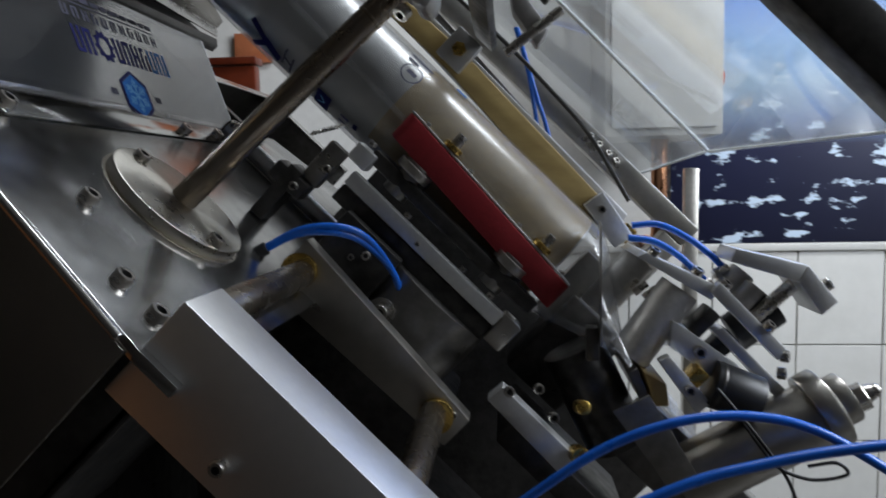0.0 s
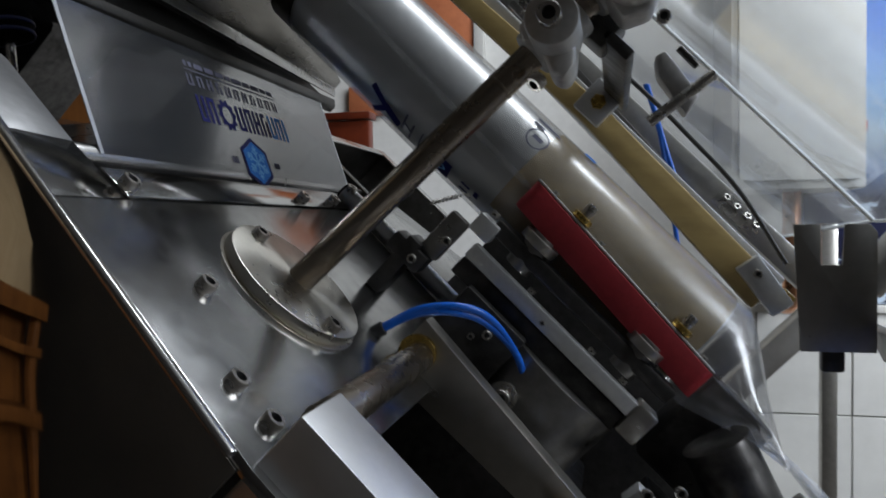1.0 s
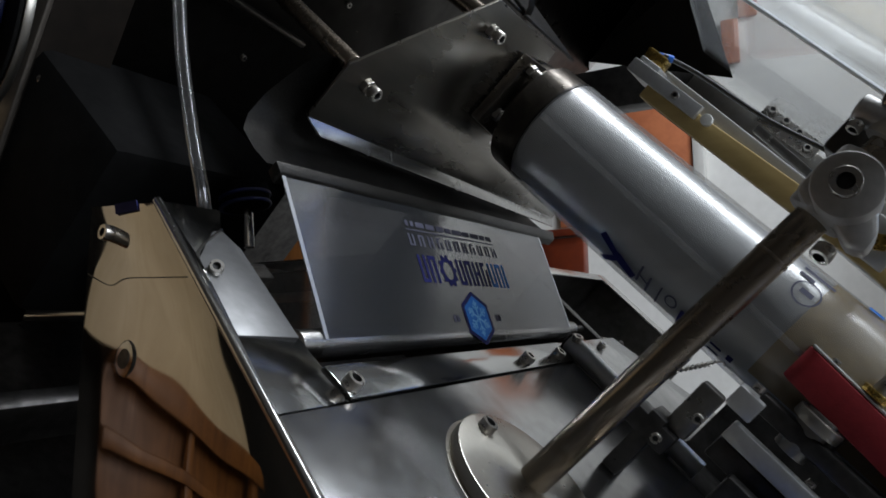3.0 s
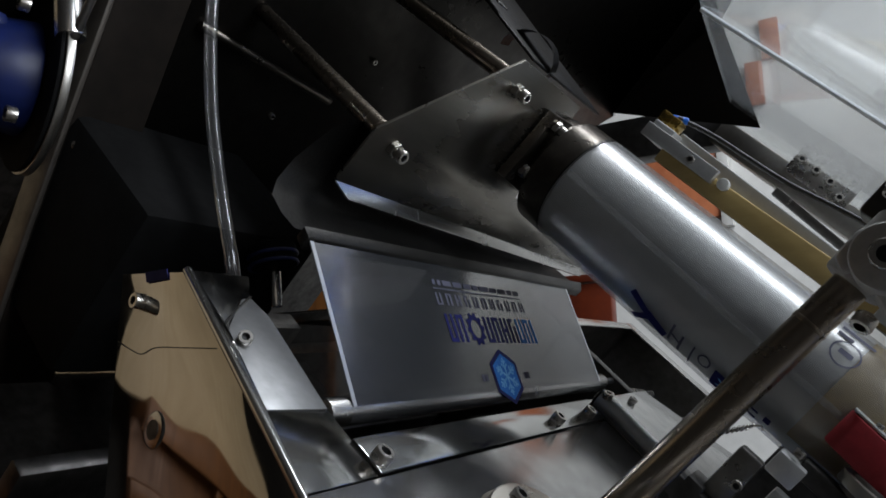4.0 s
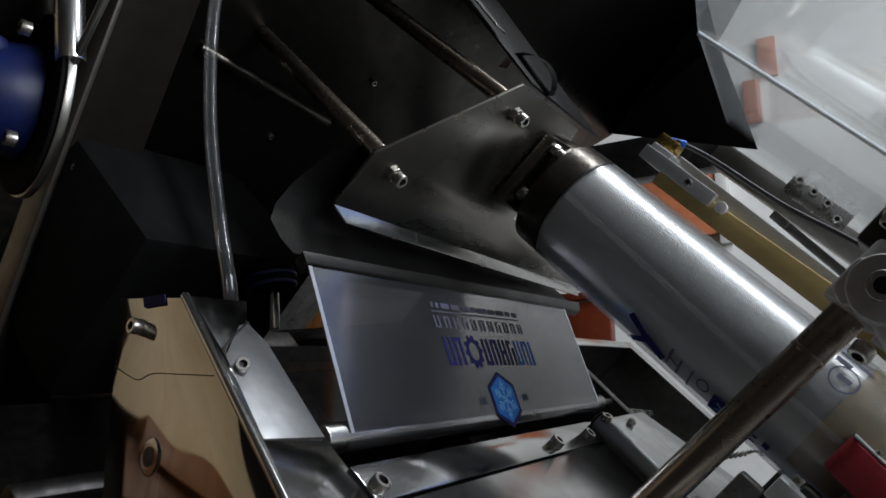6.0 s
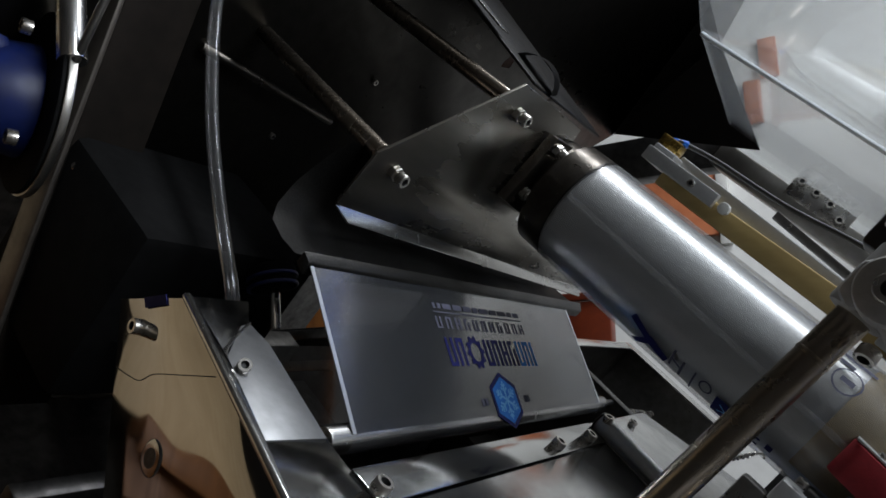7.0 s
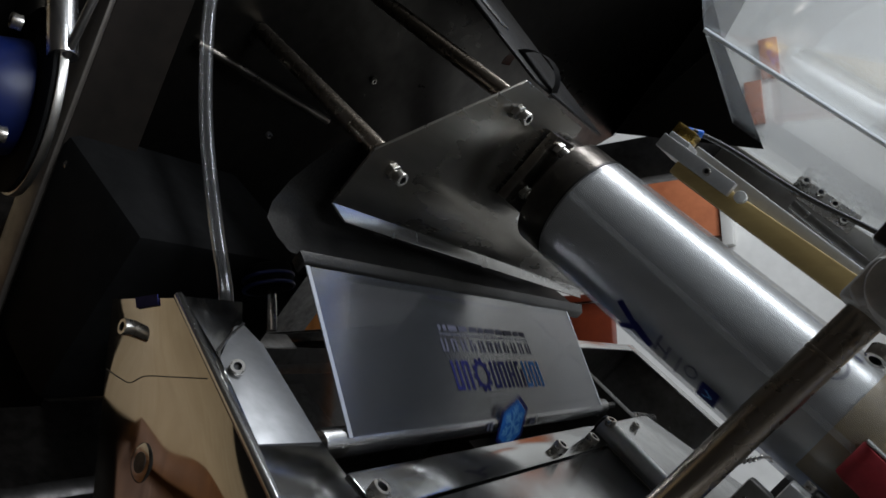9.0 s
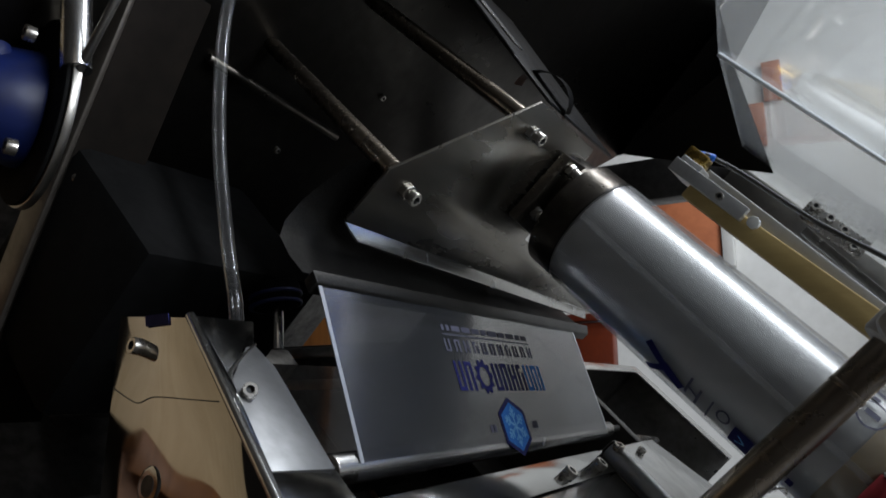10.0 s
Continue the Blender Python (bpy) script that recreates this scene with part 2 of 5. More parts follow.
def poster_material():
    """A printed seascape: blue sky, a bright ice shelf and dark water with floes."""
    m, t, b = nodes_of("seascape_print")
    c = t.nodes.new("ShaderNodeTexCoord")
    sep = t.nodes.new("ShaderNodeSeparateXYZ")
    t.links.new(c.outputs["Object"], sep.inputs[0])
    wob = noise_node(t, 1.8, 4.0)
    z = t.nodes.new("ShaderNodeMath")
    z.operation = "MULTIPLY_ADD"
    z.inputs[1].default_value = 0.12
    t.links.new(wob.outputs[0], z.inputs[0])
    t.links.new(sep.outputs[2], z.inputs[2])
    mp = t.nodes.new("ShaderNodeMapRange")
    mp.inputs[1].default_value, mp.inputs[2].default_value = 0.0, 1.15
    t.links.new(z.outputs[0], mp.inputs[0])
    band = ramp(t, mp.outputs[0], [(0.05, (0.004, 0.005, 0.02)), (0.3, (0.008, 0.01, 0.04)), (0.36, (0.1, 0.16, 0.3)), (0.46, (0.35, 0.5, 0.65)), (0.56, (0.3, 0.5, 0.8)), (0.7, (0.1, 0.26, 0.72)), (1.0, (0.06, 0.16, 0.6))])
    floes = noise_node(t, 9.0, 6.0, (1, 1, 2.4), 0.55)
    fr = ramp(t, floes.outputs[0], [(0.575, grey(0.0)), (0.62, grey(1.0))])
    low = ramp(t, mp.outputs[0], [(0.5, grey(1.0)), (0.58, grey(0.0))])
    mul = t.nodes.new("ShaderNodeMath")
    mul.operation = "MULTIPLY"
    t.links.new(fr.outputs[0], mul.inputs[0])
    t.links.new(low.outputs[0], mul.inputs[1])
    cl = noise_node(t, 2.2, 5.0, (1, 1, 1.2), 0.6)
    cr = ramp(t, cl.outputs[0], [(0.56, grey(0.0)), (0.66, grey(0.8))])
    inv = t.nodes.new("ShaderNodeMath")
    inv.operation = "SUBTRACT"
    inv.inputs[0].default_value = 1.0
    t.links.new(low.outputs[0], inv.inputs[1])
    mul2 = t.nodes.new("ShaderNodeMath")
    mul2.operation = "MULTIPLY"
    t.links.new(cr.outputs[0], mul2.inputs[0])
    t.links.new(inv.outputs[0], mul2.inputs[1])
    add = t.nodes.new("ShaderNodeMath")
    add.operation = "ADD"
    add.use_clamp = True
    t.links.new(mul.outputs[0], add.inputs[0])
    t.links.new(mul2.outputs[0], add.inputs[1])
    mix = t.nodes.new("ShaderNodeMix")
    mix.data_type = "RGBA"
    t.links.new(add.outputs[0], mix.inputs[0])
    t.links.new(band.outputs[0], mix.inputs[6])
    mix.inputs[7].default_value = (0.55, 0.66, 0.78, 1)
    t.links.new(mix.outputs[2], b.inputs["Base Color"])
    b.inputs["Roughness"].default_value = 0.3
    return m


POSTER = poster_material()


# ---- mesh helpers ----
def empty(name, label, category, group="", kind=""):
    return tagged(new(name), label, category, group, kind)


def link(name, me, parent=None, label=""):
    ob = new(name, me)
    if parent:
        ob.parent = parent
    if label:
        ob["label"] = label
    return ob


def part(name, bm, mat, parent=None, label="", m=MACH, smooth=True):
    """One mesh object from a bmesh, under a thing or part."""
    bm.transform(m)
    bmesh.ops.recalc_face_normals(bm, faces=bm.faces)
    me = bpy.data.meshes.new(name)
    bm.to_mesh(me)
    bm.free()
    me.materials.append(mat)
    if smooth and not any(p.use_smooth for p in me.polygons):
        me.polygons.foreach_set("use_smooth", [True] * len(me.polygons))
    if smooth:
        me.set_sharp_from_angle(angle=radians(38))
    return link(name, me, parent, label)


def box(x0, x1, y0, y1, z0, z1, bev=0.0015, seg=2, bm=None):
    b = bmesh.new()
    bmesh.ops.create_cube(b, size=1, matrix=Matrix.Translation(((x0 + x1) / 2, (y0 + y1) / 2, (z0 + z1) / 2)) @ Matrix.Diagonal((abs(x1 - x0), abs(y1 - y0), abs(z1 - z0), 1)))
    if bev:
        made = bmesh.ops.bevel(b, geom=b.edges[:], offset=bev, segments=seg, affect="EDGES", profile=0.5)
        for g in made["faces"]:
            g.smooth = True
    return merge(bm, b)


def merge(bm, b):
    if bm is None:
        return b
    me = bpy.data.meshes.new("t")
    b.to_mesh(me)
    b.free()
    bm.from_mesh(me)
    bpy.data.meshes.remove(me)
    return bm


def axis_matrix(p, d):
    return Matrix.Translation(p) @ Vector(d).to_track_quat("Z", "Y").to_matrix().to_4x4()


def cyl(p0, p1, r, r2=None, seg=40, bev=0.0012, bm=None):
    p0, p1 = Vector(p0), Vector(p1)
    d = p1 - p0
    b = bmesh.new()
    bmesh.ops.create_cone(b, cap_ends=True, segments=seg, radius1=r, radius2=r if r2 is None else r2, depth=d.length, matrix=axis_matrix((p0 + p1) / 2, d))
    for g in b.faces:
        g.smooth = True
    if bev:
        rim = [e for e in b.edges if any(len(f.verts) > 4 for f in e.link_faces)]
        bmesh.ops.bevel(b, geom=rim, offset=bev, segments=2, affect="EDGES", profile=0.5)
    return merge(bm, b)


def slab(points, off, bev=0.0008, bm=None):
    """A plate: a polygon given by its corners, and its thickness as a vector."""
    b = bmesh.new()
    vs = [b.verts.new(p) for p in points]
    f = b.faces.new(vs)
    ex = bmesh.ops.extrude_face_region(b, geom=[f])
    bmesh.ops.translate(b, verts=[v for v in ex["geom"] if isinstance(v, bmesh.types.BMVert)], vec=off)
    bmesh.ops.recalc_face_normals(b, faces=b.faces)
    if bev:
        made = bmesh.ops.bevel(b, geom=b.edges[:], offset=bev, segments=2, affect="EDGES", profile=0.5)
        for g in made["faces"]:
            g.smooth = True
    return merge(bm, b)


def smooth_path(pts, n=10):
    pts = [Vector(p) for p in pts]
    ext = [pts[0] * 2 - pts[1]] + pts + [pts[-1] * 2 - pts[-2]]
    out = []
    for i in range(1, len(ext) - 2):
        a, b, c, d = ext[i - 1:i + 3]
        for k in range(n):
            s = k / n
            out.append(0.5 * ((2 * b) + (c - a) * s + (2 * a - 5 * b + 4 * c - d) * s * s + (3 * b - a - 3 * c + d) * s ** 3))
    return out + [pts[-1]]


def hose(pts, r, seg=10, n=10, bm=None):
    path = smooth_path(pts, n)
    b = bmesh.new()
    rings, side = [], None
    for i, p in enumerate(path):
        d = (path[min(i + 1, len(path) - 1)] - path[max(i - 1, 0)]).normalized()
        side = (side or d.orthogonal()).normalized()
        side = (side - d * side.dot(d)).normalized()
        up = d.cross(side)
        rings.append([b.verts.new(p + r * (math.cos(a) * side + math.sin(a) * up)) for a in [2 * math.pi * k / seg for k in range(seg)]])
    for q0, q1 in zip(rings, rings[1:]):
        for k in range(seg):
            b.faces.new((q0[k], q0[(k + 1) % seg], q1[(k + 1) % seg], q1[k]))
    b.faces.new(rings[0][::-1])
    b.faces.new(rings[-1])
    return merge(bm, b)


def ring_shell(section, x0, x1, thick=0.0, bm=None, steps=1):
    """A hollow tube: a closed (v, w) section drawn along u, with a wall."""
    b = bmesh.new()
    n = len(section)
    loops = [[b.verts.new((x0 + (x1 - x0) * s / steps, *p)) for p in section] for s in range(steps + 1)]
    for a, c in zip(loops, loops[1:]):
        for k in range(n):
            b.faces.new((a[k], a[(k + 1) % n], c[(k + 1) % n], c[k]))
    if thick:
        bmesh.ops.solidify(b, geom=b.faces[:], thickness=thick)
    return merge(bm, b)


def obround(cv, cw, hv, r, n=20):
    """A section with flat long sides: half length hv along v between two half circles of radius r."""
    pts = []
    for k in range(n + 1):
        a = math.pi / 2 + math.pi * k / n
        pts.append((cv - hv + r * math.cos(a), cw + r * math.sin(a)))
    for k in range(n + 1):
        a = -math.pi / 2 + math.pi * k / n
        pts.append((cv + hv + r * math.cos(a), cw + r * math.sin(a)))
    return pts


def bolt_meshes():
    """A socket cap screw, head up along +z from the origin, for a 13 mm head."""
    b = bmesh.new()
    n = 24
    prof = [(0.0065, 0.0), (0.0065, 0.0072), (0.006, 0.008), (0.0036, 0.008)]
    loops = [[b.verts.new((r * math.cos(2 * math.pi * k / n), r * math.sin(2 * math.pi * k / n), z)) for k in range(n)] for r, z in prof]
    hexr = [b.verts.new((0.0035 * math.cos(2 * math.pi * k / n), 0.0035 * math.sin(2 * math.pi * k / n), 0.0035)) for k in range(n)]
    loops.append(hexr)
    for a, c in zip(loops, loops[1:]):
        for k in range(n):
            b.faces.new((a[k], a[(k + 1) % n], c[(k + 1) % n], c[k]))
    b.faces.new(loops[0][::-1])
    bot = b.faces.new(hexr)
    bmesh.ops.recalc_face_normals(b, faces=b.faces)
    # socket floor and sides take the shadow tone
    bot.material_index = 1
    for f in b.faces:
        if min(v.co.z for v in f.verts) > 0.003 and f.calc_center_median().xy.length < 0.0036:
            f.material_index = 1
    me = bpy.data.meshes.new("cap_screw")
    b.to_mesh(me)
    b.free()
    me.materials.append(BOLT)
    me.materials.append(SOCKET)
    me.polygons.foreach_set("use_smooth", [True] * len(me.polygons))
    me.set_sharp_from_angle(angle=radians(38))
    return me


def nut_mesh():
    b = bmesh.new()
    bmesh.ops.create_cone(b, cap_ends=True, segments=6, radius1=0.0075, radius2=0.0075, depth=0.0065, matrix=Matrix.Translation((0, 0, 0.00325)))
    bmesh.ops.bevel(b, geom=b.edges[:], offset=0.0006, segments=1, affect="EDGES")
    bmesh.ops.create_cone(b, cap_ends=True, segments=20, radius1=0.004, radius2=0.0036, depth=0.012, matrix=Matrix.Translation((0, 0, 0.006)))
    me = bpy.data.meshes.new("hex_nut")
    b.to_mesh(me)
    b.free()
    me.materials.append(BOLT)
    return me


SCREW, NUT = bolt_meshes(), nut_mesh()


def screw(parent, p, d=(0, 0, 1), size=1.0, mesh=None, name="bolt", m=MACH):
    ob = new(name, mesh or SCREW)
    ob.parent = parent
    ob.matrix_basis = m @ axis_matrix(p, d) @ Matrix.Diagonal((size, size, size, 1))
    return ob


# ---- room ----
def build_room():
    x0, x1, y0, y1, z1 = -2.3, 2.5, -2.0, 1.7, 2.7
    tagged(part("floor", box(x0 - 0.1, x1 + 0.1, y0 - 0.1, y1 + 0.1, -0.1, 0, 0), FLOORMAT, m=ONE), "worn grey workshop floor", "floor", kind="structure")
    tagged(part("ceiling", box(x0 - 0.1, x1 + 0.1, y0 - 0.1, y1 + 0.1, z1, z1 + 0.1, 0), CEILTONE, m=ONE), "plain unseen workshop ceiling toned dark to cut bounced light", "ceiling", kind="structure")
    north = tagged(part("wall_north", box(x0 - 0.1, x1 + 0.1, y1, y1 + 0.12, 0, z1, 0), GROUT, m=ONE), "wall with white glazed tiles and painted upper part", "wall", kind="structure")
    tagged(part("wall_upper", box(x0, x1, y1 - 0.006, y1 - 0.001, 0.862, z1, 0), WALLPAINT, m=ONE), "white painted upper wall", "wall", kind="structure")
    tagged(part("wall_west", box(x0 - 0.12, x0, y0, y1, 0, z1, 0), ROOMSHADE, m=ONE), "unseen side wall toned dark for the dim room", "wall", kind="structure")
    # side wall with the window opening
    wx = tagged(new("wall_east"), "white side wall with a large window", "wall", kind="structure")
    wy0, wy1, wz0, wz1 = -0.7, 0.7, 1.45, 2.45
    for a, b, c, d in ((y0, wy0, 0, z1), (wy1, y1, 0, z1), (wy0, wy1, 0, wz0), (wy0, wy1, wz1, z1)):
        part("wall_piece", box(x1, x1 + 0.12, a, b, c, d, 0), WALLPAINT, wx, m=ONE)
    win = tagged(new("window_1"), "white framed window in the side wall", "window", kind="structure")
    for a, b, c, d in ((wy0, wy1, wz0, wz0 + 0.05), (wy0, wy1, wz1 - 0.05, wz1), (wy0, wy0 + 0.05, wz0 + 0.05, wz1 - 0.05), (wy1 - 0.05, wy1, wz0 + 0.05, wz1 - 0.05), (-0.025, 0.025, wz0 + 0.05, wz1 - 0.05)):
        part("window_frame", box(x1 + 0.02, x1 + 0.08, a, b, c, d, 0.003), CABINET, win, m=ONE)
    # unseen wall behind the camera, toned dark, with an added doorway
    ws = tagged(new("wall_south"), "unseen rear wall toned dark, with an added doorway", "wall", kind="structure")
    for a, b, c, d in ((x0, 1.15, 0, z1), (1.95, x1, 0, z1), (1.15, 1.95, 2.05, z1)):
        part("wall_piece", box(a, b, y0 - 0.12, y0, c, d, 0), ROOMSHADE, ws, m=ONE)
    # unseen box added beyond the doorway to keep skylight out
    ps = tagged(new("wall_sky_block"), "unseen walls added beyond the doorway to keep the sky out", "wall", kind="structure")
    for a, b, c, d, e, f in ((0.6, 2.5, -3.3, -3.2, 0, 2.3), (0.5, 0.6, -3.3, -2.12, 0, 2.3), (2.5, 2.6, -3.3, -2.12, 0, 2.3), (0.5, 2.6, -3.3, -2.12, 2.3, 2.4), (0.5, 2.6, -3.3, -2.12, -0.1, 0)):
        part("wall_piece", box(a, b, c, d, e, f, 0), ROOMSHADE, ps, m=ONE)
    # tiles of the lower wall, one by one round the part that is seen
    tw, th, g = 0.245, 0.292, 0.004
    me = bpy.data.meshes.new("tile")
    b = box(g / 2, tw - g / 2, 0, 0.008, g / 2, th - g / 2, 0.0015, 1)
    b.to_mesh(me)
    b.free()
    me.materials.append(TILE)
    for i in range(16):
        for j in range(3):
            ob = new("tile", me)
            ob.parent = north
            ob.location = (-1.6 + i * tw + 0.01, y1 - 0.009, 0.854 - (j + 1) * th)
    trim = tagged(part("trim", box(-1.6, x1, y1 - 0.02, y1 - 0.0065, 0.845, 0.868, 0.003), CABINET, m=ONE), "white edge strip on top of the wall tiles", "trim", kind="structure")
    # the printed seascape on the wall
    bm = box(0, 1.6, -0.004, 0.0, 0, 1.5, 0)
    bm.transform(ONE)
    pr = part("poster", bm, POSTER, m=ONE)
    pr.location = (0.735, y1 - 0.012, 0.87)
    tagged(pr, "wall print of blue sky over dark water with ice floes", "poster")
    # unseen fixture that goes with the added tube lamp
    lf = empty("ceiling_light", "unseen white tube lamp fixture added under the ceiling", "lamp")
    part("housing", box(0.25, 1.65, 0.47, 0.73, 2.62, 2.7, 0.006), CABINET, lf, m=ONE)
    # electrical box with a red lamp on the wall
    cb = empty("control_cabinet", "pale grey enamelled control cabinet with a red lamp", "cabinet")
    part("body", box(0.50, 0.79, 1.35, 1.66, 1.17, 1.85, 0.006), CABINET, cb, m=ONE)
    part("door", box(0.515, 0.775, 1.335, 1.348, 1.19, 1.83, 0.004), CABINET, cb, m=ONE)
    part("lamp", cyl((0.79, 1.45, 1.32), (0.815, 1.45, 1.32), 0.03, 0.022), REDLAMP, cb, "round red signal lamp", m=ONE)
    pipe = empty("copper_pipe", "copper coloured pipe below the cabinet, bent into the wall", "pipe")
    part("pipe", hose([(0.665, 1.5, 1.19), (0.665, 1.5, 1.05), (0.665, 1.5, 0.93), (0.665, 1.54, 0.88), (0.665, 1.695, 0.876)], 0.022, 20), COPPER, pipe, m=ONE)
    post = empty("steel_post", "narrow pale steel post by the wall", "post")
    part("post", box(0.71, 0.745, 1.4, 1.43, 0.0, 1.09, 0.003), SATIN, post, m=ONE)


build_room()


def build_far_things():
    d = empty("wooden_cupboard", "brown red lacquered wooden cupboard by the wall", "cupboard")
    part("body", box(-0.52, -0.345, 1.2, 1.235, 0.0, 1.355, 0.004), DARKRED, d, m=ONE)
    part("top", box(-0.53, -0.34, 1.19, 1.245, 1.357, 1.375, 0.003), DARKRED, d, m=ONE)
    c = empty("orange_board", "orange lacquered wall board in a pale frame", "panel")
    part("board", box(-0.4, -0.172, 1.665, 1.692, 1.56, 1.8, 0.004), ORANGE, c, m=ONE)
    part("frame", box(-0.17, -0.14, 1.655, 1.692, 1.53, 1.83, 0.003), CABINET, c, m=ONE)
    part("frame", box(-0.432, -0.402, 1.655, 1.692, 1.53, 1.83, 0.003), CABINET, c, m=ONE)
    o = empty("orange_sign", "small orange board on the wall", "panel")
    part("board", box(-0.57, -0.455, 1.675, 1.692, 1.44, 1.53, 0.003), ORANGE, o, m=ONE)
    e = empty("orange_sign", "small upright orange board on the wall", "panel")
    part("board", box(-0.08, -0.035, 1.675, 1.692, 1.86, 1.985, 0.003), ORANGE, e, m=ONE)
    part("upper_board", box(-0.033, 0.015, 1.675, 1.692, 1.985, 2.1, 0.003), ORANGE, e, m=ONE)
    # wooden rack and boards at the open side, mirrored by the polished cover
    s = empty("wooden_rack", "orange brown wooden rack with slatted shelves", "rack")
    for y in (-1.48, -0.86):
        part("post", box(-1.5, -1.44, y, y + 0.05, 0.0, 1.29, 0.004), WOOD, s, m=ONE)
    for z in (0.35, 0.78, 1.04, 1.292):
        part("shelf", box(-1.588, -1.42, -1.5, -0.3, z, z + 0.048, 0.004), WOOD, s, m=ONE)
    part("back", box(-1.62, -1.59, -1.5, -0.3, 0.0, 1.34, 0.004), WOOD, s, m=ONE)
    part("top_rail", box(-1.42, -1.395, -1.5, -0.3, 1.24, 1.34, 0.004), WOOD, s, "dark brown top rail", m=ONE)
    w = empty("wooden_door", "brown wooden door behind the reel motor", "door")
    part("leaf", box(-1.75, -1.2, 1.3, 1.34, 0.0, 1.95, 0.004), WOOD, w, m=ONE)
    part("rail", box(-1.75, -1.2, 1.285, 1.299, 0.95, 1.05, 0.004), WOOD, w, m=ONE)
    b = empty("plywood_board", "pale plywood board standing on the rack", "board")
    part("board", box(-1.62, -1.59, -1.5, 0.3, 1.342, 2.3, 0.004), PALEWOOD, b, m=ONE)
    part("batten", box(-1.645, -1.621, -1.3, -1.24, 1.342, 2.2, 0.004), WOOD, b, m=ONE)


build_far_things()


# ---- base plate, cover, flange and rod ----
def build_base():
    base = empty("base_plate", "brushed stainless base plate with bolted flange", "plate")
    part("plate", slab([(-0.104, -0.1395, -0.018), (0.09, -0.1755, -0.018), (0.12, -0.176, -0.018), (0.12, 0.335, -0.018), (-0.104, 0.335, -0.018)], (0, 0, 0.008)), PLATE, base)
    ts = part("top_strip", slab([(-0.134, -0.076, -0.018), (-0.106, -0.074, -0.018), (-0.106, 0.34, -0.018), (-0.134, 0.34, -0.018)], (0, 0, 0.0095)), MIRROR, base, "polished strip along the plate's top")
    ep = part("end_panel", slab([(-0.134, 0.342, -0.018), (0.03, 0.342, -0.018), (0.03, 0.68, -0.018), (-0.134, 0.56, -0.018)], (0, 0, 0.008)), PLATE, base)
    fl = part("flange", cyl((0, 0, 0), (0, 0, 0.01), 0.061, seg=96, bev=0.0016), TURNEDFACE, base, "turned round flange", ONE)
    fl.matrix_basis = MACH @ Matrix.Translation((-0.0095, 0.024, -0.010))
    part("flange_step", cyl((-0.0095, 0.024, -0.0115), (-0.0095, 0.024, -0.0098), 0.064, seg=96, bev=0.0006), TURNED, base)
    screw(base, (-0.056, 0.024, -0.001))
    screw(base, (0.0385, 0.002, -0.001))
    for p in ((-0.022, -0.084), (0.046, -0.136), (0.076, -0.138)):
        screw(base, (*p, -0.010))
    for v in (-0.068, 0.215, 0.3):
        screw(ts, (-0.115, v, -0.0085))
    for v in (0.39, 0.47):
        screw(ep, (-0.12, v, -0.010), size=0.8)
    part("clip_boss", cyl((0.047, 0.098, -0.030), (0.049, 0.098, -0.018), 0.0055, seg=6), BRASS, base, "small brass hose fitting")
    bd = empty("machine_body", "dark steel machine body below the base plate", "machine body")
    part("core", box(-0.098, 0.088, -0.074, 0.54, -0.3, -0.0185, 0.002), IRON, bd)
    # inner and rear walls added to keep the space below the web dark
    part("inner_wall", box(-0.52, -0.1, 0.58, 0.6, -0.4, -0.03, 0.002), SHADESTEEL, bd)
    part("rear_wall", box(-0.9, -0.885, -0.09, 0.9, -0.9, -0.13, 0.002), IRON, bd)
    # backing sheet added so that the gap behind the belts stays dark
    part("dark_backing", slab([(0.03, 0.45, -0.6), (0.6, 0.45, -0.6), (0.6, 0.45, 0.05), (0.34, 0.45, 0.1), (0.03, 0.45, 0.09)], (0, 0.004, 0)), IRON, bd)
    part("cross_beam", box(-0.686, -0.646, -0.06, 0.57, -0.406, -0.366, 0.003), GREYSTEEL, bd)
    part("cross_beam", box(-0.36, -0.34, -0.09, 0.57, -0.32, -0.27, 0.003), IRON, bd)
    part("pan", box(-0.6, -0.1, -0.09, 0.575, -0.42, -0.405, 0.002), IRON, bd)
    part("stand", box(-0.75, -0.2, 0.1, 0.5, 0.0, 0.9, 0.004), IRON, bd, m=ONE)
    # long round bar across the plate
    bar = empty("round_guide_bar", "round steel bar bolted on the base plate", "bar")
    part("bar", cyl((-0.128, 0.352, -0.001), (0.06, 0.352, -0.001), 0.011), ALU, bar)
    part("end_cap", cyl((-0.131, 0.352, -0.001), (-0.1285, 0.352, -0.001), 0.0105), IRON, bar)
    screw(bar, (-0.12, 0.345, 0.006), (-0.3, -0.2, 1), 0.9)
    screw(bar, (-0.122, 0.385, -0.01), (-0.3, 0, 1), 0.9)
    rod = empty("support_rod", "turned steel rod standing on the flange", "rod")
    part("rod", cyl((-0.0095, 0.029, -0.002), (0.006, 0.075, 0.44), 0.0112, seg=48), ROD, rod)
    part("step", cyl((-0.0021, 0.0508, 0.208), (-0.002, 0.0511, 0.211), 0.0116, seg=48, bev=0.0004), ROD, rod)
    return base


build_base()


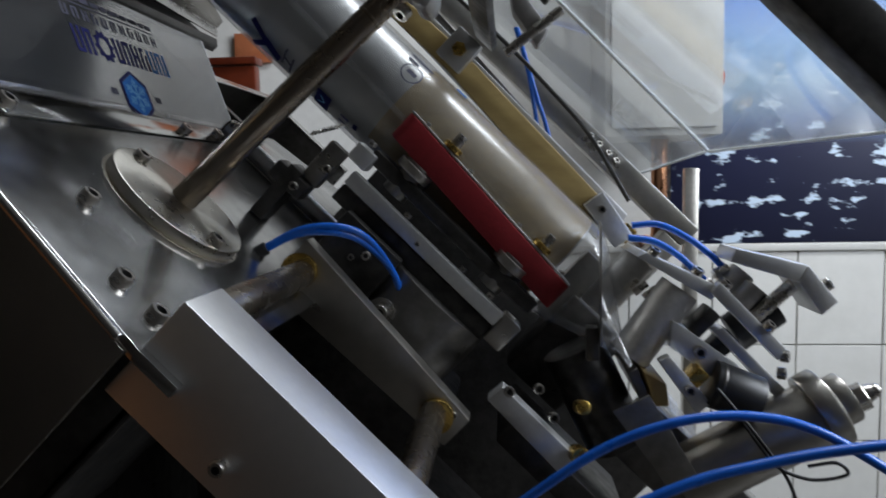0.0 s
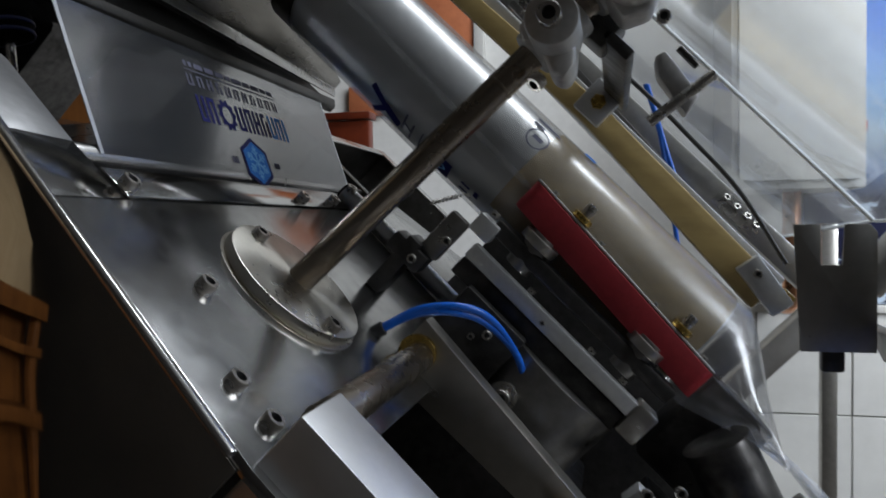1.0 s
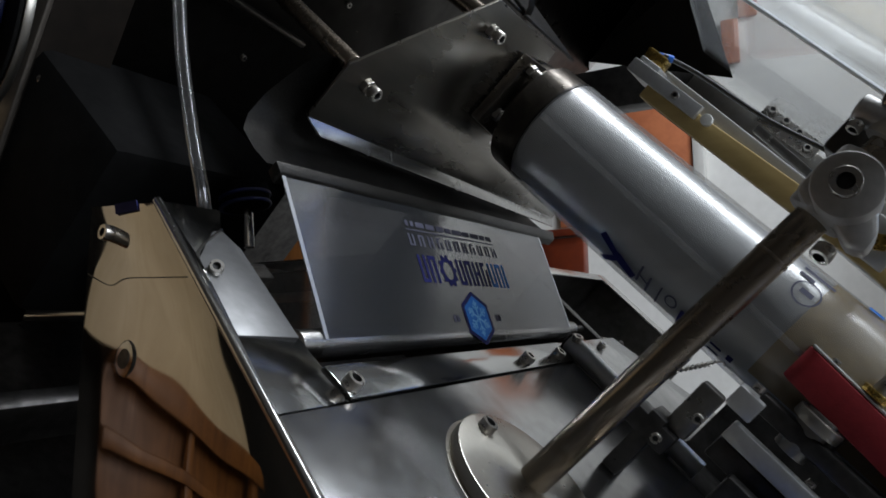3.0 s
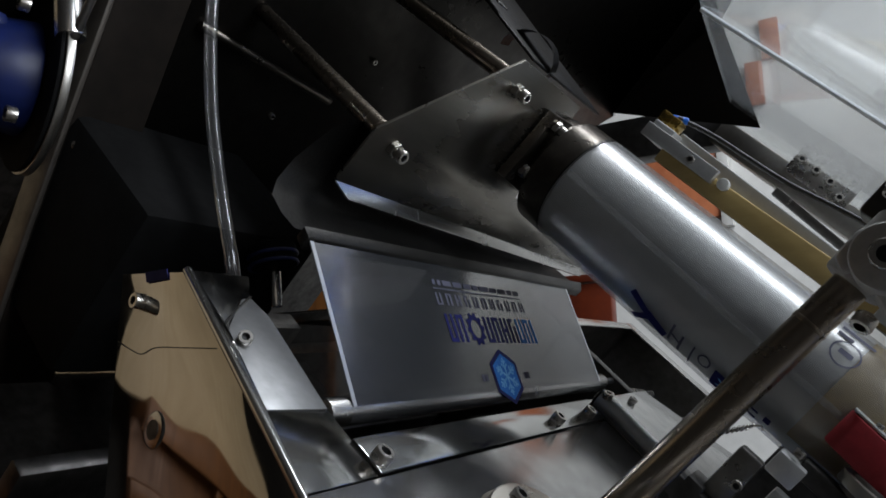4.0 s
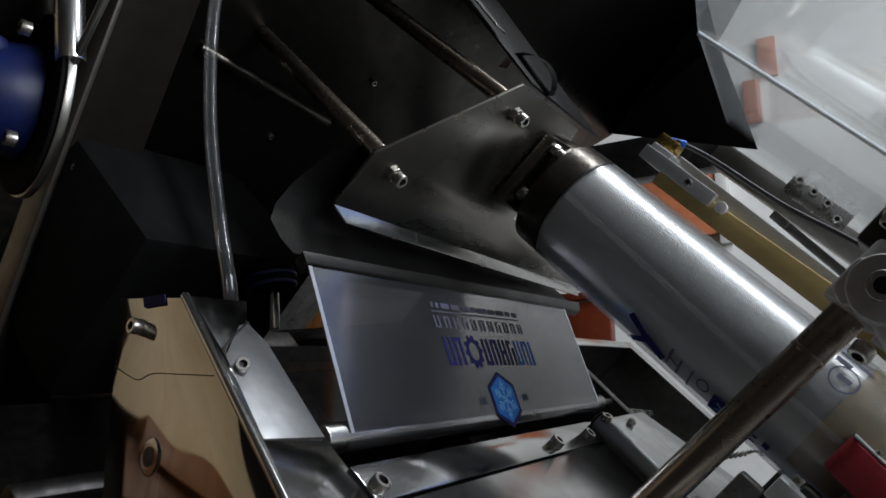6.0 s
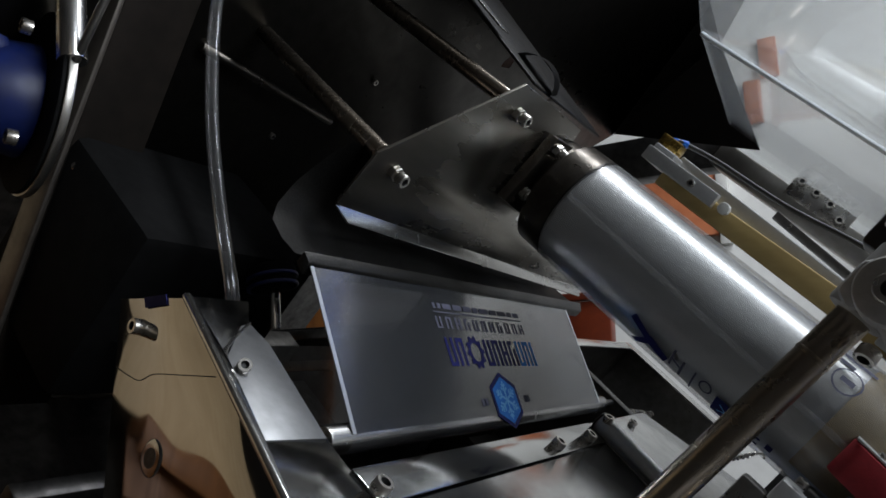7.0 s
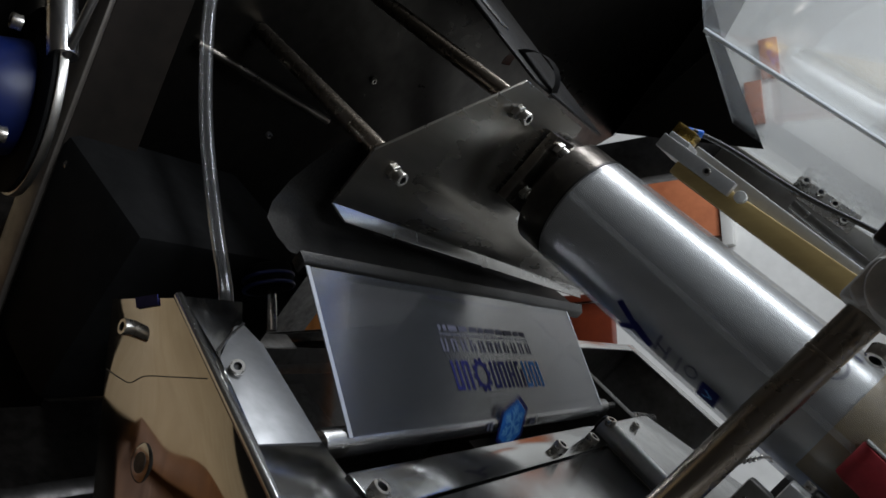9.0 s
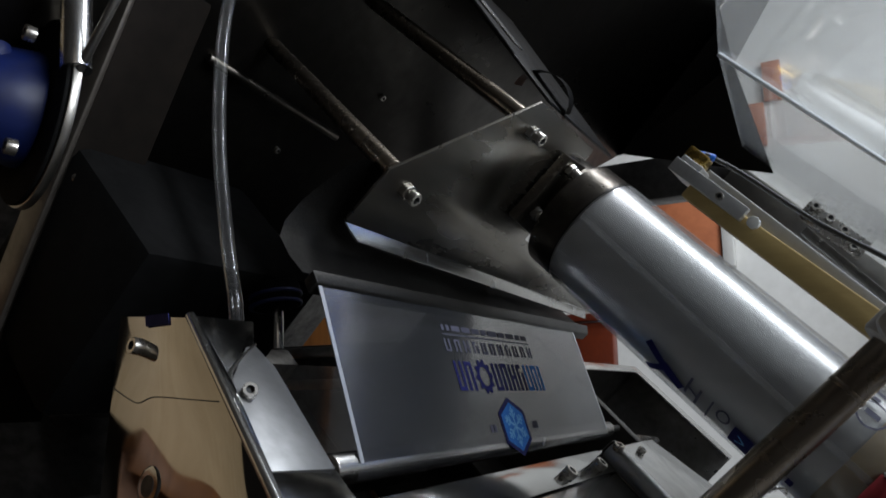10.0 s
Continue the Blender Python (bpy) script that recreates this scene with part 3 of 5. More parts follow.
def build_cover():
    cov = empty("side_cover", "mirror polished bent stainless side cover", "cover")
    part("rim_strip", slab([(-0.296, -0.106, -0.012), (-0.105, -0.1415, -0.012), (-0.105, -0.0765, -0.012), (-0.16, -0.0772, -0.012), (-0.163, -0.1275, -0.012), (-0.2321, -0.1118, -0.012)], (0, 0, 0.002), 0.0004), MIRROR, cov, "polished top strip")
    part("rolled_edge", cyl((-0.296, -0.1065, -0.013), (0.078, -0.1753, -0.013), 0.0032, seg=16), STEEL, cov, "bright rolled edge")
    part("side_face", slab([(-0.297, -0.1065, -0.016), (0.085, -0.1766, -0.016), (0.085, -0.1766, -0.263), (-0.1, -0.1427, -0.263), (-0.3592, -0.0951, -0.0696)], (0.0003, 0.0018, 0), 0.0004), WAVY, cov, "mirror polished outer face")
    part("inner_flap", slab([(-0.2665, -0.0765, -0.012), (-0.2707, -0.0645, -0.0135), (-0.2575, -0.0655, -0.0115), (-0.2471, -0.0645, -0.0105), (-0.1594, -0.0777, -0.0095), (-0.1634, -0.1280, -0.0095), (-0.2321, -0.1120, -0.013)], (0, 0, -0.0012), 0.0003), FLAP, cov, "satin inner flap")
    part("end_fold", slab([(-0.2955, -0.1051, -0.013), (-0.2952, -0.0500, -0.0125), (-0.2720, -0.0640, -0.0145), (-0.2675, -0.0770, -0.0145), (-0.2335, -0.1120, -0.0165)], (-0.0008, 0, -0.0015), 0.0003), MIRROR, cov)
    part("dent_ridge", hose([(-0.2707, -0.0650, -0.0128), (-0.2590, -0.0830, -0.0122), (-0.2440, -0.1030, -0.0126), (-0.2321, -0.1115, -0.0125)], 0.0011, 8, 6), STEEL, cov, "bright bent ridge")
    screw(cov, (-0.3189, -0.1025, -0.0625), (-0.18, -1, 0), 0.9)
    screw(cov, (-0.224, -0.1035, -0.0115), (0.3, -0.5, 0.8), 0.75)
    part("hole_rim", cyl((-0.2298, -0.1178, -0.0969), (-0.2302, -0.1200, -0.0969), 0.0135, 0.011), MIRROR, cov, "dished rim of a round hole")
    # the hole's depth is only a disc in the shadow tone
    part("hole", cyl((-0.2300, -0.1188, -0.0969), (-0.2303, -0.1204, -0.0969), 0.0065, bev=0.0), SOCKET, cov, "round hole shown by a shadow-toned disc")
    part("seam", hose([(-0.3172, -0.1028, -0.0995), (-0.2992, -0.1061, -0.0906), (-0.2855, -0.1086, -0.0819), (-0.2764, -0.1103, -0.0673), (-0.2517, -0.1148, -0.0442), (-0.2252, -0.1197, -0.0199)], 0.0004, 5, 6), SOCKET, cov, "thin dark seam line")
    # mirror image of the printed film, put on as a patch of ink
    part("mirrored_film_mark", slab([(-0.3341, -0.1001, -0.0474), (-0.3144, -0.1037, -0.0278), (-0.3068, -0.1051, -0.0308), (-0.3260, -0.1016, -0.0503)], (-0.0001, -0.0006, 0), 0), INK, cov, "reflection of a navy film print, coloured on")
    return cov


build_cover()


# ---- film web, roller, collar ----
RR = 0.0108  # roller radius
R0, R1 = Vector((-0.1785, 0, -0.0365)), Vector((-0.3035, 0, 0.0265))


def build_web():
    rl = empty("film_roller", "slim bright steel guide roller under the film", "roller")
    part("roller", cyl((R0.x, -0.045, R0.z), (R0.x, 0.532, R0.z), RR, seg=48), STEEL, rl)
    part("axle", cyl((R0.x, -0.075, R0.z), (R0.x, 0.58, R0.z), 0.004, seg=16), IRON, rl)
    d = (R1 - R0).normalized()
    nrm = Vector((-d.z, 0, d.x))
    if nrm.x < 0:
        nrm = -nrm
    a = R0 + nrm * (RR + 0.0004)
    b = R1 + nrm * (RR + 0.0004)
    bm = bmesh.new()
    nu, nv = 8, 24
    grid = [[bm.verts.new((a.lerp(b, i / nu)).to_tuple()[0:1] + (-0.024 + 0.525 * j / nv,) + (a.lerp(b, i / nu).z + 0.0003 * math.sin(j * 0.9) * (i / nu),)) for j in range(nv + 1)] for i in range(nu + 1)]
    for i in range(nu):
        for j in range(nv):
            bm.faces.new((grid[i][j], grid[i][j + 1], grid[i + 1][j + 1], grid[i + 1][j]))
    bmesh.ops.solidify(bm, geom=bm.faces[:], thickness=0.0003)
    # round the roller and away below
    sheet, bm = bm, bmesh.new()
    prev = [bm.verts.new((a.x, -0.024 + 0.525 * j / nv, a.z)) for j in range(nv + 1)]
    for k in range(1, 9):
        ang = radians(14 * k)
        q = R0 + Matrix.Rotation(ang, 3, "Y") @ (nrm * (RR + 0.0004))
        row = [bm.verts.new((q.x, -0.024 + 0.525 * j / nv, q.z)) for j in range(nv + 1)]
        for j in range(nv):
            bm.faces.new((prev[j], prev[j + 1], row[j + 1], row[j]))
        prev = row
    last = Vector((prev[0].co.x, 0, prev[0].co.z))
    row = [bm.verts.new((last.x - 0.25, -0.024 + 0.525 * j / nv, last.z - 0.12)) for j in range(nv + 1)]
    for j in range(nv):
        bm.faces.new((prev[j], prev[j + 1], row[j + 1], row[j]))
    bmesh.ops.solidify(bm, geom=bm.faces[:], thickness=0.0003)
    fw = empty("film_web", "printed translucent plastic bag film running over a roller", "film")
    part("sheet", sheet, FILM, fw)
    part("wrap", bm, FILMWRAP, fw, "clear film bent round the roller")
    for v in (-0.0235, 0.4955):
        part("edge_fold", slab([(a.x + 0.0004, v, a.z), (b.x + 0.0004, v, b.z), (b.x + 0.0004, v + 0.004, b.z), (a.x + 0.0004, v + 0.004, a.z)], (0.0004, 0, 0.0004), 0), FILMEDGE, fw, "bright folded film edge")


build_web()


def build_former():
    fm = empty("forming_collar", "stainless forming collar plate with textured shoulder", "collar")
    poly = [(0.018, 0.066), (0.024, 0.12), (0.145, 0.235), (0.29, 0.232), (0.3, 0.11), (0.56, 0.075), (0.62, 0.06), (0.62, 0.045)]
    fp = part("front_plate", slab([(-0.335, *p) for p in poly], (-0.003, 0, 0)), FRONT, fm)
    # folded lower lip of the plate
    part("lip", slab([(-0.335, 0.018, 0.066), (-0.335, 0.62, 0.045), (-0.326, 0.62, 0.036), (-0.326, 0.036, 0.056)], (-0.0015, 0, -0.002), 0.0006), STEEL, fm)
    # curved textured shoulder under the plate
    bm = bmesh.new()
    prof = [(-0.296, 0.034, -0.03, 0.555), (-0.31, 0.037, -0.036, 0.556), (-0.33, 0.04, -0.034, 0.556), (-0.342, 0.048, -0.026, 0.552), (-0.35, 0.066, -0.014, 0.545), (-0.353, 0.082, -0.003, 0.52), (-0.354, 0.1, 0.008, 0.48), (-0.354, 0.115, 0.022, 0.4)]
    nv = 30
    rows = []
    for u, w, va, vb in prof:
        row = []
        for j in range(nv + 1):
            f = j / nv
            back = 0.006 * max(0.0, 1 - f * 7) ** 2
            drop = 0.016 * f * max(0.0, min(1.0, (w - 0.034) / 0.012))
            row.append(bm.verts.new((u - back, va + (vb - va) * f, w - 0.3 * back - drop)))
        rows.append(row)
    for q, p in zip(rows, rows[1:]):
        for j in range(nv):
            bm.faces.new((q[j], q[j + 1], p[j + 1], p[j]))
    bmesh.ops.solidify(bm, geom=bm.faces[:], thickness=0.0018)
    part("shoulder", bm, COLLARMAT, fm, "textured curved shoulder toned dark as shaded")
    part("shoulder_bar", slab([(-0.299, -0.028, 0.027), (-0.289, -0.026, 0.022), (-0.289, 0.556, 0.022), (-0.299, 0.558, 0.03)], (0.001, 0, 0.012), 0.002), COLLARMAT, fm)
    for v, w in ((0.056, 0.11), (0.16, 0.208)):
        screw(fp, (-0.335, v, w), (1, 0, 0), 1.0, NUT, "nut")
        screw(fp, (-0.326, v, w), (1, 0, 0), 0.95)
    # stand-off rods to the hopper
    for a, b in (((0.034, 0.1195), (0.1050, 0.1090)), ((0.14, 0.214), (0.19, 0.21))):
        part("standoff", cyl((-0.338, *a), (-0.62, *b), 0.0085, seg=24), ROD, fm)
    # clamp band round the tube
    cp = part("clamp_plate", slab([(-0.3330, 0.2329, 0.2114), (-0.3330, 0.3000, 0.2130), (-0.3330, 0.3000, 0.1180), (-0.3330, 0.2230, 0.1293)], (0.012, 0, 0), 0.0015), CLAMPST, fm, "dark clamp block")
    for v, w in ((0.2423, 0.2010), (0.2416, 0.1460)):
        screw(cp, (-0.32, v, w), (1, 0, 0), 1.0, NUT, "nut")
        screw(cp, (-0.312, v, w), (1, 0, 0), 0.9)
    part("clamp_rod", cyl((-0.3000, 0.2510, 0.1497), (-0.3000, 0.2555, 0.2139), 0.0022, seg=12), BOLT, fm)


build_former()

TC = (0.313, 0.165, 0.03, 0.0575)  # tube centre v, w, half flat, radius


def build_tube():
    tb = empty("forming_tube", "brushed stainless forming tube wrapped in clear film", "tube")
    cv, cw, hv, r = TC
    part("tube", ring_shell(obround(cv, cw, hv, r), -0.304, 0.27, -0.0015), TUBESTEEL, tb)
    part("neck", ring_shell(obround(cv + 0.016, cw + 0.004, hv, r - 0.008), -0.333, -0.3, -0.002), CLAMPST, tb, "brown tinted tube neck")
    part("clamp_band", ring_shell(obround(cv, cw, hv, r + 0.0035), -0.304, -0.272, -0.0035), CLAMPST, tb, "dull clamp band")
    part("seam_ring", ring_shell(obround(cv, cw, hv, r + 0.0045), -0.2735, -0.2715, -0.004), IRON, tb)
    # tan slip strip fixed on the lower part of the tube
    bm = bmesh.new()
    sec = [p for p in obround(cv, cw, hv, r + 0.0026) if p[0] < cv + 0.012 and p[1] > cw - 0.045]
    l0 = [bm.verts.new((0.028, *p)) for p in sec]
    l1 = [bm.verts.new((0.268, *p)) for p in sec]
    for k in range(len(sec) - 1):
        bm.faces.new((l0[k], l0[k + 1], l1[k + 1], l1[k]))
    bmesh.ops.solidify(bm, geom=bm.faces[:], thickness=-0.0008)
    part("slip_strip", bm, TAN, tb, "tan slip tape")
    film = empty("film_tube", "clear plastic film drawn down the forming tube", "film")
    part("sleeve", ring_shell(obround(cv, cw, hv, r + 0.0042), -0.27, 0.285, 0.0, steps=20), TUBEFILM, film)
    part("lap_edge", slab([(-0.268, 0.2212, 0.1790), (0.28, 0.2212, 0.158), (0.28, 0.2216, 0.152), (-0.268, 0.2216, 0.1730)], (0, -0.0006, 0), 0), TUBEFILM, film, "overlapping film edge")
    # gathered end running flat into the cross seal
    bm = bmesh.new()
    a = obround(cv, cw, hv, r + 0.0042)
    n = len(a)
    loops = []
    for s in range(9):
        f = s / 8
        k = f ** 1.1
        half = hv + r + 0.0026
        row = []
        for i, (v, w) in enumerate(a):
            wide = cv + (v - cv) * (1 + 0.28 * k)
            flat = cw - 0.02 * k + (w - cw) * (1 - k) + 0.003 * k * math.sin(i * 1.7)
            row.append(bm.verts.new((0.285 + 0.105 * f, wide, flat)))
        loops.append(row)
    for q, p in zip(loops, loops[1:]):
        for i in range(n):
            bm.faces.new((q[i], q[(i + 1) % n], p[(i + 1) % n], p[i]))
    part("gathered_end", bm, TUBEFILM, film)
    bm = bmesh.new()
    rows = []
    for s in range(11):
        f = s / 10
        row = []
        for k in range(17):
            g = k / 16 * 2 - 1
            row.append(bm.verts.new((0.388 + 0.13 * f, cv + g * 0.105 * (1 - 0.35 * f), cw - 0.02 - 0.012 * f + 0.006 * math.sin(5 * g + 3 * f) * (0.3 + f))))
        rows.append(row)
    for q, p in zip(rows, rows[1:]):
        for k in range(16):
            bm.faces.new((q[k], q[k + 1], p[k + 1], p[k]))
    part("tail", bm, TUBEFILM, film, "flat folded film tail")


build_tube()


# ---- belt unit ----
def build_belt():
    un = empty("pull_belt_unit", "red rubber pull belt on pulleys beside the tube", "belt unit")
    v0, v1, n = 0.206, 0.228, 14
    # closed belt with rounded ends, in the v-u plane, its width along w
    pts = []
    for k in range(n + 1):
        a = -math.pi / 2 + math.pi * k / n
        pts.append((0.281 + 0.011 * math.cos(a), 0.217 + 0.011 * math.sin(a)))
    for k in range(n + 1):
        a = math.pi / 2 + math.pi * k / n
        pts.append((0.06 + 0.011 * math.cos(a), 0.217 + 0.011 * math.sin(a)))
    bm = slab([(u, v, 0.1435 - 0.07 * (u - 0.05)) for u, v in pts], (0, 0, 0.031), 0.0008)
    part("belt", bm, RED, un, "dark red rubber belt")
    part("back_plate", slab([(0.05, 0.208, 0.1755), (0.29, 0.208, 0.1588), (0.29, 0.226, 0.1588), (0.05, 0.226, 0.1755)], (0, 0, 0.002), 0.0005), ALU, un)
    for u in (0.105, 0.243):
        part("pulley", cyl((u, 0.217, 0.118), (u, 0.217, 0.135), 0.0095), IRON, un)
        part("bush", cyl((u, 0.217, 0.179 - 0.07 * (u - 0.05)), (u, 0.217, 0.185 - 0.07 * (u - 0.05)), 0.011), BRASS, un, "brass flanged bush")
        part("spindle", cyl((u, 0.217, 0.18 - 0.07 * (u - 0.05)), (u, 0.217, 0.198 - 0.07 * (u - 0.05)), 0.0055), BOLT, un)
        part("drive_shaft", cyl((u - 0.012, 0.214, 0.1), (u - 0.012, 0.214, 0.141), 0.014), GREYSTEEL, un)
        part("shaft_collar", cyl((u - 0.012, 0.214, 0.128), (u - 0.012, 0.214, 0.138), 0.02), SATIN, un)
    for u in (0.07, 0.135, 0.21, 0.276):
        screw(un, (u, 0.217, 0.1775 - 0.07 * (u - 0.05)), (0, 0, 1), 0.45)
    part("drive_bar", box(0.05, 0.28, 0.2, 0.222, 0.108, 0.124, 0.003), IRON, un)
    rl = empty("guide_rail", "pale machined aluminium guide rail", "rail")
    rb = part("rail", box(0.05, 0.262, 0.192, 0.208, 0.076, 0.092, 0.0015), ALU, rl)
    # dark bar set under the rail as its shadow
    part("rail_shadow_bar", box(0.05, 0.262, 0.196, 0.225, 0.055, 0.0745, 0.002), IRON, rl)
    part("end_block", box(0.262, 0.285, 0.19, 0.222, 0.06, 0.095, 0.003), SATIN, rl)
    screw(rb, (0.148, 0.192, 0.083), (0, -1, 0), 0.45)
    for u in (0.12, 0.2, 0.24):
        screw(rl, (u, 0.21, 0.0925), (0, 0, 1), 0.6)
    hd = empty("rail_head", "small steel clevis block at the rail's end", "bracket")
    part("block", box(0.034, 0.058, 0.19, 0.215, 0.098, 0.118, 0.002), ALU, hd)
    part("arm", box(0.012, 0.034, 0.19, 0.205, 0.05, 0.1, 0.003), GREYSTEEL, hd)
    part("foot", box(0.0, 0.016, 0.18, 0.215, -0.01, 0.055, 0.002), IRON, hd)
    part("cross", box(-0.012, 0.03, 0.18, 0.21, 0.03, 0.05, 0.003), IRON, hd)
    for p, d in (((0.045, 0.195, 0.122), (0, 0, 1)), ((0.018, 0.18, 0.04), (0, -1, 0)), ((0.03, 0.185, 0.075), (0, -1, 0))):
        screw(hd, p, d, 0.7)


build_belt()


# ---- cross carriage in front: housing, ledge, shafts, box bar ----
def build_carriage():
    hs = empty("drive_housing", "dark grey steel drum housing with bolts", "housing")
    part("drum", cyl((0.195, 0.245, -0.08), (0.195, 0.245, 0.056), 0.075, seg=64), GREYSTEEL, hs)
    part("base", box(0.09, 0.3, 0.13, 0.34, -0.12, -0.02, 0.006), IRON, hs)
    part("cheek", box(0.075, 0.15, 0.172, 0.19, -0.02, 0.062, 0.003), IRON, hs)
    part("washer", cyl((0.169, 0.166, 0.012), (0.169, 0.172, 0.012), 0.014), BOLT, hs)
    screw(hs, (0.169, 0.166, 0.012), (0, -1, 0), 1.3)
    screw(hs, (0.12, 0.172, 0.042), (0, -1, 0), 0.7)
    screw(hs, (0.11, 0.172, 0.03), (0, -1, 0), 0.5)
    lg = empty("carriage_ledge", "long grey steel bar with shaft bushes", "bar")
    part("bar", slab([(0.075, 0.105, 0.028), (0.297, 0.105, 0.012), (0.297, 0.105, -0.022), (0.075, 0.105, -0.03)], (0, 0.024, 0)), SATIN, lg)
    for u, w in ((0.09, 0.003), (0.272, -0.006)):
        part("bush", cyl((u, 0.098, w), (u, 0.106, w), 0.0165), BRASS, lg, "worn brass bush")
    screw(lg, (0.105, 0.105, -0.018), (0, -1, 0), 0.6)
    screw(lg, (0.283, 0.105, 0.006), (0, -1, 0), 0.5)
    screw(lg, (0.262, 0.105, -0.016), (0, -1, 0), 0.5)
    bx = empty("crossbar", "bright square aluminium crossbar on two shafts", "crossbar")
    part("bar", box(0.089, 0.5, -0.169, -0.116, -0.045, 0.025, 0.0012), BRIGHTALU, bx)
    for u, w in ((0.094, 0.003), (0.268, -0.006)):
        part("shaft", cyl((u, -0.118, w), (u, 0.104, w), 0.0125, seg=32), ROD, bx)
    screw(bx, (0.165, -0.169, -0.03), (0, -1, 0), 0.7)
    ap = empty("lower_shroud", "dark steel shroud below the carriage", "shroud")
    part("panel", slab([(0.1, 0.09, -0.12), (0.5, 0.09, -0.12), (0.5, 0.36, -0.12), (0.1, 0.36, -0.12)], (0, 0, -0.004)), IRON, ap)
    part("side", slab([(0.092, -0.11, -0.3), (0.092, 0.13, -0.3), (0.092, 0.13, -0.02), (0.092, -0.06, -0.02)], (0.004, 0, 0)), IRON, ap)
    hf = empty("hose_fitting", "brass elbow fitting with two blue air hoses", "fitting")
    part("elbow", cyl((0.0495, 0.098, -0.018), (0.0545, 0.1, -0.002), 0.0062), BLACK, hf)
    for k in (0, 1):
        part("hose", hose([(0.054, 0.1, -0.004 + 0.003 * k), (0.066, 0.104, 0.026 + 0.006 * k), (0.089, 0.11, 0.05 + 0.007 * k), (0.114, 0.13, 0.058 + 0.005 * k), (0.15, 0.165, 0.05), (0.18, 0.188, 0.03)], 0.0034), BLUE, hf, "blue air hose")


build_carriage()


# ---- clamps on the support rod, seal bar, guard ----
def build_rod_clamps():
    def on_rod(w):
        f = (w + 0.002) / 0.442
        return Vector((-0.0095 + 0.0155 * f, 0.029 + 0.046 * f, w))
    c = empty("rod_clamp", "cast aluminium clamp with a large cap screw", "clamp")
    part("collar", cyl(on_rod(0.242), on_rod(0.288), 0.0185, seg=48, bev=0.003), CAST, c)
    part("boss", cyl((0.0075, -0.016, 0.262), (0.0075, 0.045, 0.262), 0.0182, seg=48, bev=0.0025), CAST, c)
    part("neck", slab([(-0.006, 0.014, 0.2560), (0.010, 0.014, 0.2460), (0.026, 0.014, 0.2380), (0.036, 0.014, 0.2420), (0.034, 0.014, 0.2540), (0.020, 0.014, 0.2700), (0.004, 0.014, 0.2760)], (0, 0.05, 0), 0.004), CAST, c)
    part("ear", slab([(-0.016, 0.02, 0.2480), (-0.004, 0.02, 0.2420), (0.006, 0.02, 0.2600), (-0.006, 0.02, 0.2780), (-0.016, 0.02, 0.2700)], (0, 0.03, 0), 0.004), CAST, c)
    screw(c, (0.0065, -0.016, 0.262), (0, -1, 0), 1.25)
    screw(c, (0.018, 0.040, 0.2330), (0.1, -0.5, -0.8), 1.0)
    c2 = empty("lever_clamp", "cast clamp with a black lever handle", "clamp")
    part("collar", cyl(on_rod(0.300), on_rod(0.352), 0.0168, seg=48, bev=0.003), CAST, c2)
    part("boss", cyl((0.0225, -0.002, 0.322), (0.0205, 0.052, 0.322), 0.0172, seg=48, bev=0.003), CAST, c2)
    part("jaw", slab([(0.012, 0.03, 0.304), (0.034, 0.03, 0.300), (0.044, 0.03, 0.318), (0.036, 0.03, 0.340), (0.012, 0.03, 0.344)], (0, 0.04, 0), 0.004), CAST, c2)
    part("hub", cyl((0.0235, -0.040, 0.3245), (0.0225, -0.003, 0.322), 0.0150, 0.0175, bev=0.003), BLACK, c2, "black handle hub")
    part("lever", hose([(0.0225, -0.030, 0.3235), (0.036, -0.034, 0.3290), (0.054, -0.040, 0.3355), (0.085, -0.048, 0.346)], 0.0088, 14), BLACK, c2, "black lever handle")
    part("slot_screw", cyl((0.0225, -0.0435, 0.3285), (0.0225, -0.0395, 0.3275), 0.0085, bev=0.001), BOLT, c2, "slotted steel screw")
    part("slot", box(0.0165, 0.0285, -0.0442, -0.0434, 0.3275, 0.3290, 0), SOCKET, c2, m=MACH)
    b = empty("adjuster_block", "bright steel adjuster with screws and pins", "adjuster")
    part("barrel", cyl((-0.0275, 0.06, 0.3095), (0.0160, 0.06, 0.3150), 0.0098, bev=0.002), CAST, b)
    # bore drawn as a thin disc in the shadow tone
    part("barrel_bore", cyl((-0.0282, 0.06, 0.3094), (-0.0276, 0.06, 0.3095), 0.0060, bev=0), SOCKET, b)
    screw(b, (-0.014, 0.056, 0.3190), (-0.3, -0.2, 1), 0.85)
    screw(b, (-0.020, 0.054, 0.3010), (0.1, -0.4, -1), 0.7)
    screw(b, (-0.002, 0.056, 0.3010), (0.1, -0.4, -1), 0.85)
    part("pin_block", box(-0.03, 0.03, 0.075, 0.115, 0.282, 0.31, 0.003), IRON, b)
    part("yoke", slab([(0.063, 0.075, 0.304), (0.065, 0.075, 0.313), (0.107, 0.075, 0.306), (0.111, 0.075, 0.288), (0.075, 0.075, 0.295)], (0, 0.022, 0), 0.003), CAST, b)
    part("bolt_shaft", cyl((0.095, 0.072, 0.266), (0.104, 0.072, 0.323), 0.0042), BOLT, b)
    part("stud", cyl((0.071, 0.080, 0.321), (0.091, 0.080, 0.320), 0.003), IRON, b)
    part("link", box(0.022, 0.05, 0.075, 0.34, 0.288, 0.298, 0.002), IRON, b)
    screw(b, (0.05, 0.06, 0.325), (0, -1, 0), 0.8)
